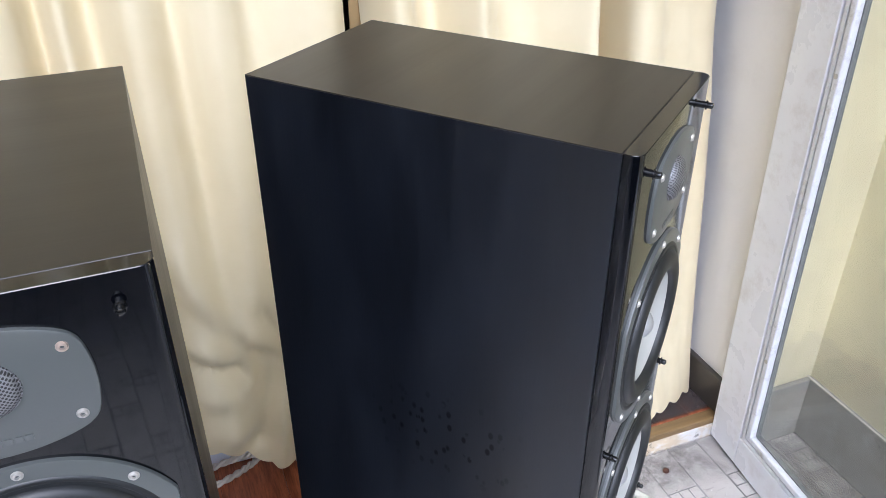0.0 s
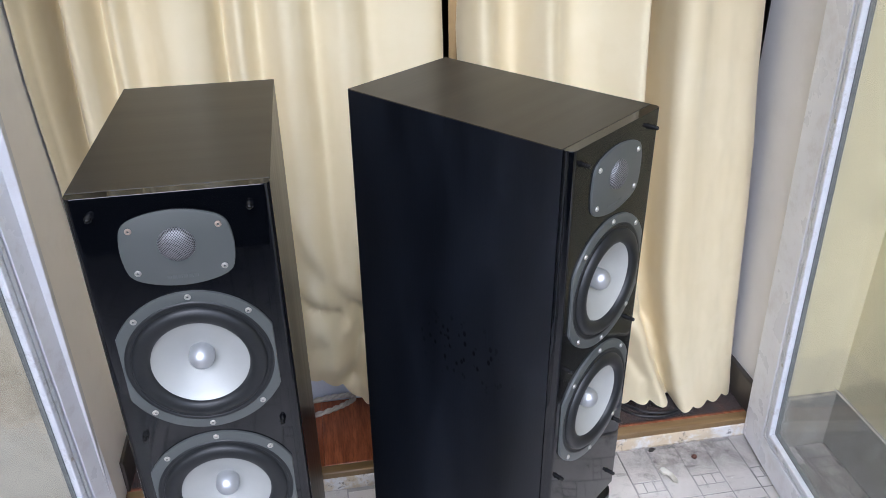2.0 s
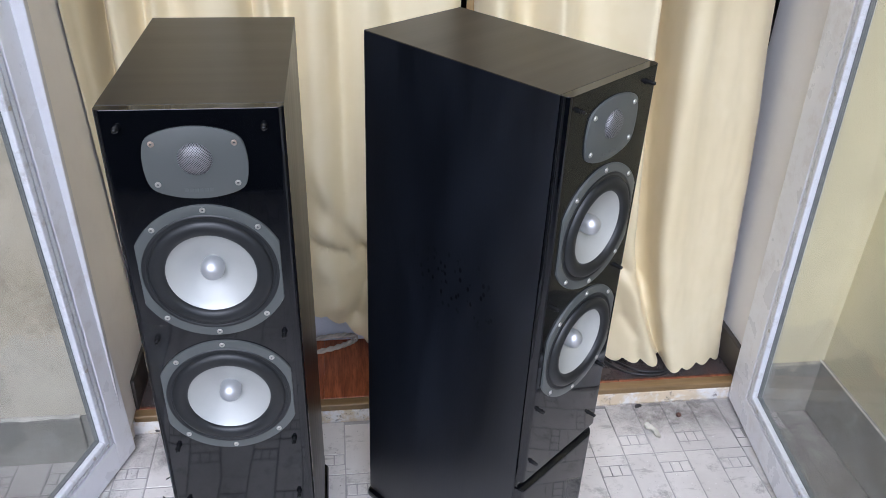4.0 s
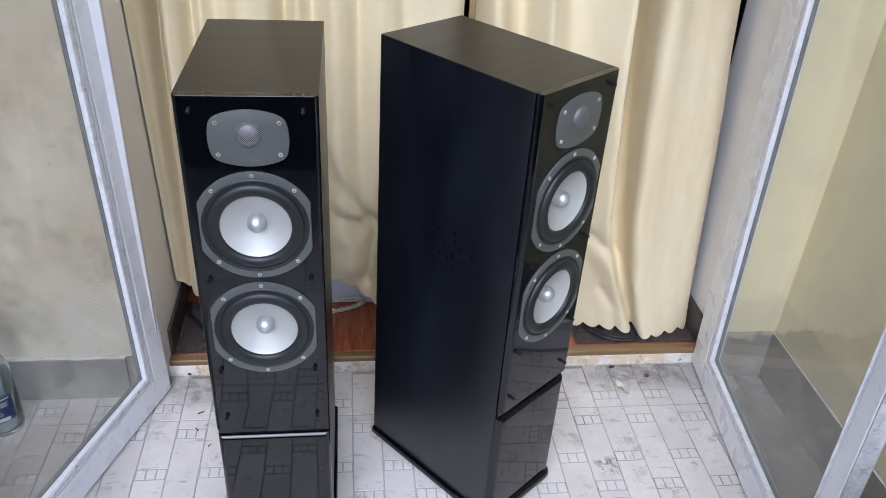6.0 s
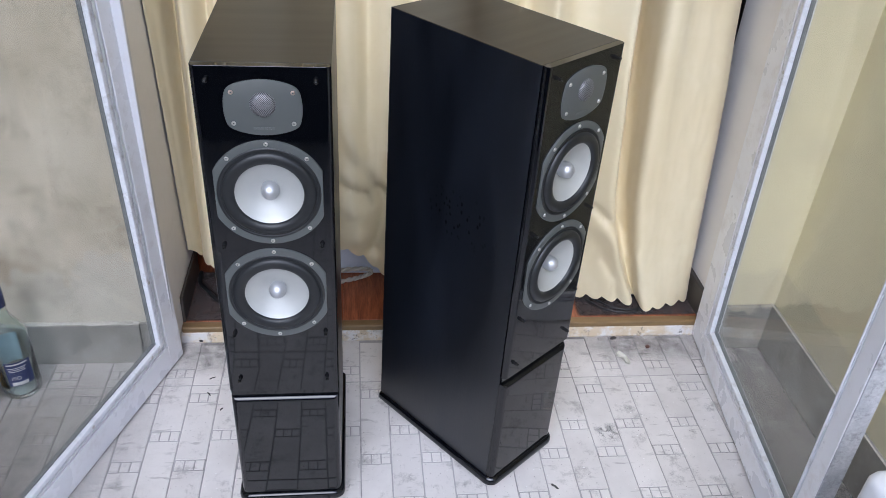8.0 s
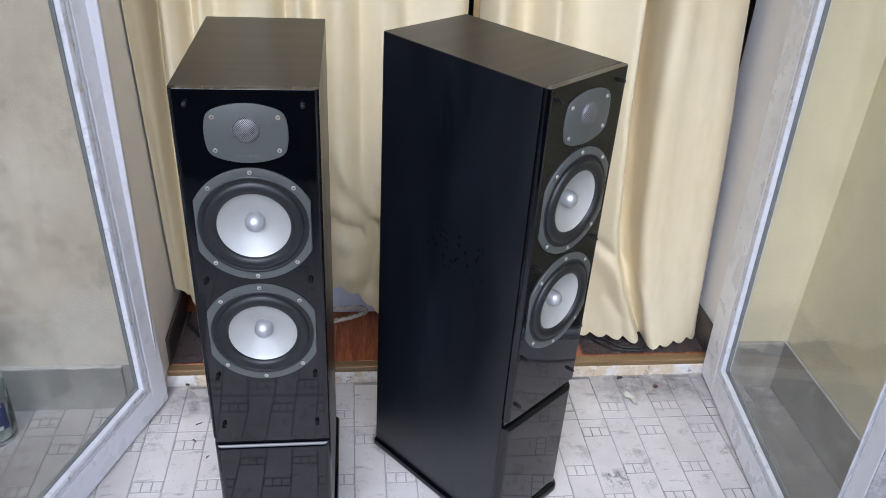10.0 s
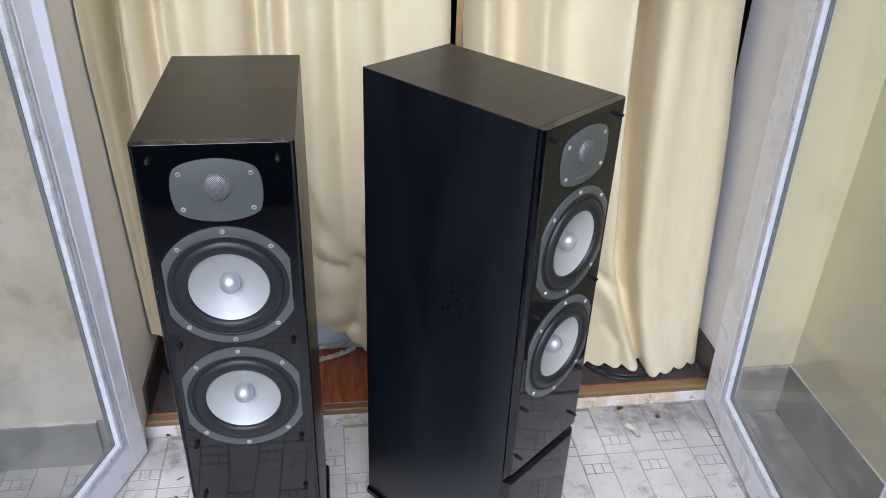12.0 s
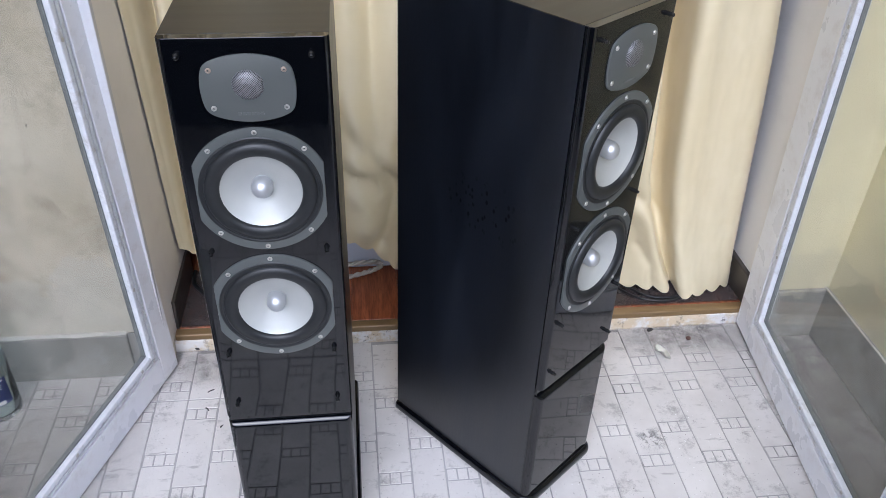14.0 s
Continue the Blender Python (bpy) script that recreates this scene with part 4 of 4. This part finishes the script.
# ---- things on the balcony ----
def bottle(m):
    root = empty("bottle", m, "empty clear glass spirit bottle with navy label and cap", "bottle")
    prof = [(0, 0.006), (0.040, 0.002), (0.0435, 0.006), (0.0445, 0.02), (0.0445, 0.165), (0.042, 0.185), (0.032, 0.21), (0.019, 0.232), (0.0155, 0.25), (0.0150, 0.285),
            (0.0125, 0.285), (0.0130, 0.25), (0.0165, 0.23), (0.0295, 0.208), (0.0395, 0.183), (0.0420, 0.163), (0.0420, 0.02), (0.038, 0.012), (0, 0.014)]
    g = part("glass_body", turned(prof, 40, "z"), M_BOTTLE, root, "clear glass", 40)
    g.visible_shadow = False
    part("cap", turned([(0.0155, 0.262), (0.0172, 0.263), (0.0172, 0.318), (0.0160, 0.321), (0, 0.321)], 28, "z"), M_BLUE, root, "navy blue screw cap", 40)
    lab = bmesh.new()
    r = 0.0451
    ring = []
    for k in range(15):
        a = radians(-118 + 76 * k / 14)
        ring.append((lab.verts.new((r * math.cos(a), r * math.sin(a), 0.050)), lab.verts.new((r * math.cos(a), r * math.sin(a), 0.122))))
    for a, b in zip(ring, ring[1:]):
        lab.faces.new((a[0], b[0], b[1], a[1]))
    label = part("label", lab, M_BLUE, root, "navy paper label", 60)
    back = bmesh.new()
    ring = []
    for k in range(15):
        a = radians(70 + 80 * k / 14)
        ring.append((back.verts.new((0.0416 * math.cos(a), 0.0416 * math.sin(a), 0.06)), back.verts.new((0.0416 * math.cos(a), 0.0416 * math.sin(a), 0.15))))
    for a, b in zip(ring, ring[1:]):
        back.faces.new((a[0], b[0], b[1], a[1]))
    part("label", back, M_PALEBLUE, root, "pale blue back of the front label", 60)
    # white bars for small print, and the certification letters
    for z, hh, a0, a1 in ((0.116, 0.004, -112, -52), (0.105, 0.002, -110, -58), (0.100, 0.002, -110, -62), (0.095, 0.002, -110, -60), (0.057, 0.010, -108, -62)):
        bar = bmesh.new()
        prev = None
        for k in range(9):
            a = radians(a0 + (a1 - a0) * k / 8)
            cur = (bar.verts.new((0.0455 * math.cos(a), 0.0455 * math.sin(a), z - hh / 2)), bar.verts.new((0.0455 * math.cos(a), 0.0455 * math.sin(a), z + hh / 2)))
            if prev:
                bar.faces.new((prev[0], cur[0], cur[1], prev[1]))
            prev = cur
        part("print_bar", bar, M_WHITEINK, label, "white small print")
    font = bpy.data.curves.new("lettering", "FONT")
    font.body, font.size, font.align_x = "ISO", 0.015, "CENTER"
    tmp = new("lettering", font)
    me = bpy.data.meshes.new_from_object(tmp)
    bpy.data.objects.remove(tmp)
    me.materials.append(M_WHITEINK)
    txt = new("lettering", me)
    a = radians(-92)
    txt.matrix_basis = Matrix.Translation((0.0462 * math.cos(a), 0.0462 * math.sin(a), 0.070)) @ Euler((radians(90), 0, a + radians(90))).to_matrix().to_4x4()
    txt.parent = label
    return root


bottle(pose(-1.098, -0.165, 0, 0, 0, 20))
carton = empty("carton", pose(-1.235, -0.225, 0, 0, 0, 22), "yellow printed cardboard carton beside the bottle", "carton")
part("carton_body", box(-0.085, 0.085, -0.05, 0.05, 0, 0.125, 0.002), M_CARTON, carton)
for k in range(3):
    part("print_bar", box(0.030 + 0.016 * k, 0.038 + 0.016 * k, -0.0512, -0.0495, 0.03, 0.055 + 0.01 * (k % 2)), M_INK, carton, "black printed bar")

tub = empty("washing_machine", pose(0.653, -1.177, 0, 0, 0, 0), "white enamelled appliance with rounded top edge", "appliance")
part("housing", prism([(x, y - 0.2) for x, y in rounded_outline(0.24, 0.46, 0.03, 0.03, 6)], [(0.0, 0.004), (0.004, 0.0), (0.485, 0.0), (0.494, 0.003), (0.499, 0.009), (0.501, 0.018)]), M_WHITE, tub, smooth=40)

# litter near the step
def lump(name, x, y, z, sx, sy, sz, mat, label, category, seed, rz=0.0):
    bm = bmesh.new()
    bmesh.ops.create_icosphere(bm, subdivisions=2, radius=1)
    for v in bm.verts:
        k = 1 + 0.28 * noise.noise(v.co * 1.7 + Vector((seed, 0, 0)))
        v.co = Vector((v.co.x * sx * k, v.co.y * sy * k, (v.co.z + 0.85) * sz * k))
    bmesh.ops.translate(bm, verts=bm.verts, vec=(0, 0, -min(v.co.z for v in bm.verts)))
    ob = link_mesh(name, bm, mat, smooth=60)
    ob.matrix_basis = pose(x, y, z, 0, 0, rz)
    return tagged(ob, label, category)


def curled(name, x, y, length, width, curl, mat, label, category, rz, z=0.0012):
    bm = bmesh.new()
    grid = []
    for i in range(9):
        u = i / 8
        half = width * math.sin(math.pi * (0.08 + 0.86 * u)) * (0.8 + 0.25 * math.sin(7 * u))
        row = []
        for j in range(5):
            v = j / 4 * 2 - 1
            row.append(bm.verts.new(((u - 0.5) * length, v * half * (1 + 0.3 * math.sin(11 * u + 2 * v)) + 0.05 * length * math.sin(5 * u), curl * (v * v + 0.6 * math.sin(5 * u + v) ** 2))))
        grid.append(row)
    for a, b in zip(grid, grid[1:]):
        for j in range(4):
            bm.faces.new((a[j], b[j], b[j + 1], a[j + 1]))
    lo = min(v.co.z for v in bm.verts)
    bmesh.ops.translate(bm, verts=bm.verts, vec=(0, 0, -lo))
    bmesh.ops.solidify(bm, geom=bm.faces[:], thickness=0.0008)
    ob = link_mesh(name, bm, mat, smooth=60)
    ob.matrix_basis = pose(x, y, z, 0, 0, rz)
    return tagged(ob, label, category)


lump("nutshell", 0.552, -0.055, 0, 0.0075, 0.006, 0.005, M_NUT, "small brown nutshell on the tiles", "nutshell", 1.0, 30)
curled("dry_husk", 0.466, -0.106, 0.050, 0.010, 0.010, M_HUSK, "pale crumpled dry husk on the tiles", "husk", -58)
curled("dark_scrap", 0.463, -0.015, 0.017, 0.006, 0.004, M_LEAF, "small dark torn scrap on the tiles", "scrap", 20)
curled("dry_leaf", 0.181, -0.53, 0.020, 0.003, 0.002, M_LEAF, "tiny dark dry leaf on the tiles", "leaf", -40)
lump("mortar_crumb", -0.691, 0.003, 0, 0.007, 0.005, 0.005, M_LEAF, "dark crumb beside the step", "crumb", 4.0)
curled("twig", -0.641, -0.143, 0.017, 0.0016, 0.001, M_LEAF, "small brown twig on the tiles", "twig", 35)
curled("twig", -0.642, -0.201, 0.014, 0.0014, 0.001, M_LEAF, "small brown twig on the tiles", "twig", -45)
curled("twig", -0.604, -0.255, 0.010, 0.0014, 0.001, M_LEAF, "small brown twig on the tiles", "twig", 60)


def make_film(name, colour, low, high, scale, lo, hi, rim_width):
    """A patchy film: the floor shows through where it thins out towards its ragged rim."""
    m, n, l, p = nodes_of(name)
    pos = n.new("ShaderNodeNewGeometry").outputs["Position"]
    sep = n.new("ShaderNodeSeparateXYZ")
    l.new(n.new("ShaderNodeTexCoord").outputs["Generated"], sep.inputs[0])

    def rim(axis):
        a = ramp(n, l, sep.outputs[axis], 0.0, rim_width)
        b = ramp(n, l, sep.outputs[axis], 1.0 - rim_width, 1.0, 1, 0)
        mn = n.new("ShaderNodeMath")
        mn.operation = "MINIMUM"
        l.new(a, mn.inputs[0])
        l.new(b, mn.inputs[1])
        return mn.outputs[0]
    inner = n.new("ShaderNodeMath")
    inner.operation = "MULTIPLY"
    l.new(rim(0), inner.inputs[0])
    l.new(rim(1), inner.inputs[1])
    patch = n.new("ShaderNodeMath")
    patch.operation = "MULTIPLY"
    l.new(inner.outputs[0], patch.inputs[0])
    l.new(ramp(n, l, noise_tex(n, l, pos, scale, 9, 0.75), lo, hi, low, high), patch.inputs[1])
    p.inputs["Base Color"].default_value = (*colour, 1)
    p.inputs["Roughness"].default_value = 0.9
    l.new(patch.outputs[0], p.inputs["Alpha"])
    return m


def floor_film(x0, x1, y0, y1, mat, label, z=0.0016):
    """A thin sheet on the floor that carries dust, dirt and, in places, painted shade."""
    ob = link_mesh("floor_film", box(x0, x1, y0, y1, z - 0.0004, z), mat)
    ob.visible_shadow = False
    return tagged(ob, label, "dust", kind="stuff")


# dust, with the shade behind the right door put into its colour
M_DUST_SHADE = make_film("dust_and_shade", (0.19, 0.177, 0.15), 0.3, 0.6, 9, 0.36, 0.64, 0.06)
M_DIRT = make_film("gathered_dirt", (0.14, 0.12, 0.10), 0.12, 0.4, 30, 0.40, 0.70, 0.4)
# thin dust that also paints the light falling off to the left
M_DUST_FALLOFF = make_film("dust_and_falloff", (0.12, 0.112, 0.102), 0.28, 0.62, 7, 0.36, 0.66, 0.38)
floor_film(0.692, 0.888, -1.9, -0.01, M_DUST_SHADE, "film of grey-brown dust and painted shade behind the door")
floor_film(-1.88, -0.72, -1.5, 0.0, M_DUST_FALLOFF, "thin patchy film of dust and painted light falloff on the tiles")
floor_film(0.30, 0.80, -0.12, 0.05, M_DIRT, "grey-brown dirt gathered on the tiles before the step")
M_SMUDGE = make_film("trodden_smudge", (0.09, 0.083, 0.077), 0.0, 0.6, 30, 0.45, 0.66, 0.35)
M_SOIL = make_film("dull_floor_dirt", (0.055, 0.043, 0.040), 0.55, 0.92, 16, 0.36, 0.6, 0.04)
floor_film(0.36, 0.726, 0.028, 0.26, M_SOIL, "dull dark dirt on the wooden floor by the reveal", 0.0517)
floor_film(-0.735, -0.52, 0.028, 0.26, M_SOIL, "dull dark dirt on the wooden floor by the reveal", 0.0517)
floor_film(0.315, 0.385, -0.405, -0.335, M_SMUDGE, "dark trodden smudge on the tiles")
floor_film(-0.80, -0.45, -0.14, 0.05, M_DIRT, "thin patchy dirt on the tiles before the step")


# ---- room floor planks and balcony tiles ----
def slab_mesh(name, sx, sy, sz, bevel, mat):
    """A shared piece: flat block with a chamfered upper edge, origin at its top centre."""
    me = bpy.data.meshes.new(name)
    a, b = sx / 2, sy / 2
    v = [(-a, -b, -sz), (a, -b, -sz), (a, b, -sz), (-a, b, -sz), (-a, -b, -bevel), (a, -b, -bevel), (a, b, -bevel), (-a, b, -bevel),
         (-a + bevel, -b + bevel, 0), (a - bevel, -b + bevel, 0), (a - bevel, b - bevel, 0), (-a + bevel, b - bevel, 0)]
    f = [(8, 9, 10, 11)] + [(k, (k + 1) % 4, 4 + (k + 1) % 4, 4 + k) for k in range(4)] + [(4 + k, 4 + (k + 1) % 4, 8 + (k + 1) % 4, 8 + k) for k in range(4)]
    me.from_pydata(v, [], f)
    me.materials.append(mat)
    return me


room_floor = structure("floor_room", box(-1.1, 1.1, 0.026, 2.6, -0.05, 0.044), M_LAMINATE, "red-brown wood laminate floor of the room", "floor")
PLANK_W = 0.121
plank_mesh = slab_mesh("plank", PLANK_W - 0.0012, 1.20, 0.006, 0.0008, M_LAMINATE)
for k in range(13):
    ob = new("plank", plank_mesh)
    ob.parent = room_floor
    ob.location = (-0.70 + PLANK_W * (k - 0.5) + 0.03, 0.026 + 0.60, 0.0505)

COL, ROW, SEAM_X, SEAM_Y = 0.0712, 0.2165, -0.2618, -0.167
tiles = structure("floor_balcony", box(LEFT_X, RIGHT_X, FRONT_Y, -0.001, -0.02, -0.0016), M_GROUT, "pale stone-look balcony tiles with grimy joints and little square insets", "floor")
joint = 0.0032
inset_h = 0.0305
plank_len = ROW - inset_h
pieces = {}
rng = random.Random(5)
sq_v, sq_f = [], []
rest_v, rest_f = [], []


def add_block(vs, fs, cx, cy, sx, sy, top, bev):
    a, b, o = sx / 2, sy / 2, len(vs)
    for z, i in ((-0.006, 0), (top - bev, 0), (top, bev)):
        vs += [(cx - a + i, cy - b + i, z), (cx + a - i, cy - b + i, z), (cx + a - i, cy + b - i, z), (cx - a + i, cy + b - i, z)]
    for q in (0, 4):
        fs += [(o + q + k, o + q + (k + 1) % 4, o + q + 4 + (k + 1) % 4, o + q + 4 + k) for k in range(4)]
    fs.append((o + 8, o + 9, o + 10, o + 11))


count = 0
for c in range(-27, 17):
    xc = SEAM_X + COL * (c + 0.5)
    if xc - COL / 2 < LEFT_X or xc + COL / 2 > RIGHT_X + 0.02:
        continue
    start = -0.212 if c % 2 == 0 else -0.122
    cuts = []
    for k in range(-1, 10):
        ym = start - ROW * k
        cuts.append((ym - ROW + inset_h / 2, ym - inset_h / 2, ym))
    for y0, y1, ym in cuts:
        # the three little squares
        if FRONT_Y < ym < -0.02:
            sw = (COL - joint) / 3
            for q in range(3):
                add_block(sq_v, sq_f, xc - COL / 2 + joint / 2 + sw * (q + 0.5), ym, sw - joint, inset_h - joint, -0.0002 - 0.0004 * rng.random(), 0.0005)
        # long field, cut where a tile row ends
        bits = [(y0, y1)]
        for seam in (SEAM_Y, SEAM_Y - 0.433, SEAM_Y - 0.866, SEAM_Y - 1.299, SEAM_Y - 1.732):
            bits = [p for a, b in bits for p in (((a, seam), (seam, b)) if a + 0.01 < seam < b - 0.01 else ((a, b),))]
        for a, b in bits:
            b = min(b, -0.001)
            a = max(a, FRONT_Y)
            if b - a < 0.012:
                continue
            ln = round(b - a - joint, 4)
            if a > -1.0 and xc > -1.25 and count < 290:
                if ln not in pieces:
                    pieces[ln] = slab_mesh("tile", COL - joint, ln, 0.006, 0.0006, M_TILE)
                ob = new("tile", pieces[ln])
                ob.parent = tiles
                ob.location = (xc, (a + b) / 2, 0.0 - 0.0004 * rng.random())
                count += 1
            else:
                add_block(rest_v, rest_f, xc, (a + b) / 2, COL - joint, ln, 0.0, 0.0009)
for nm, vs, fs, lab in (("square_insets", sq_v, sq_f, "rows of little square insets"), ("outer_tiles", rest_v, rest_f, "further pale tiles")):
    me = bpy.data.meshes.new(nm)
    me.from_pydata(vs, [], fs)
    me.materials.append(M_TILE)
    ob = new(nm, me)
    ob.parent = tiles
    tagged(ob, lab, kind="stuff")
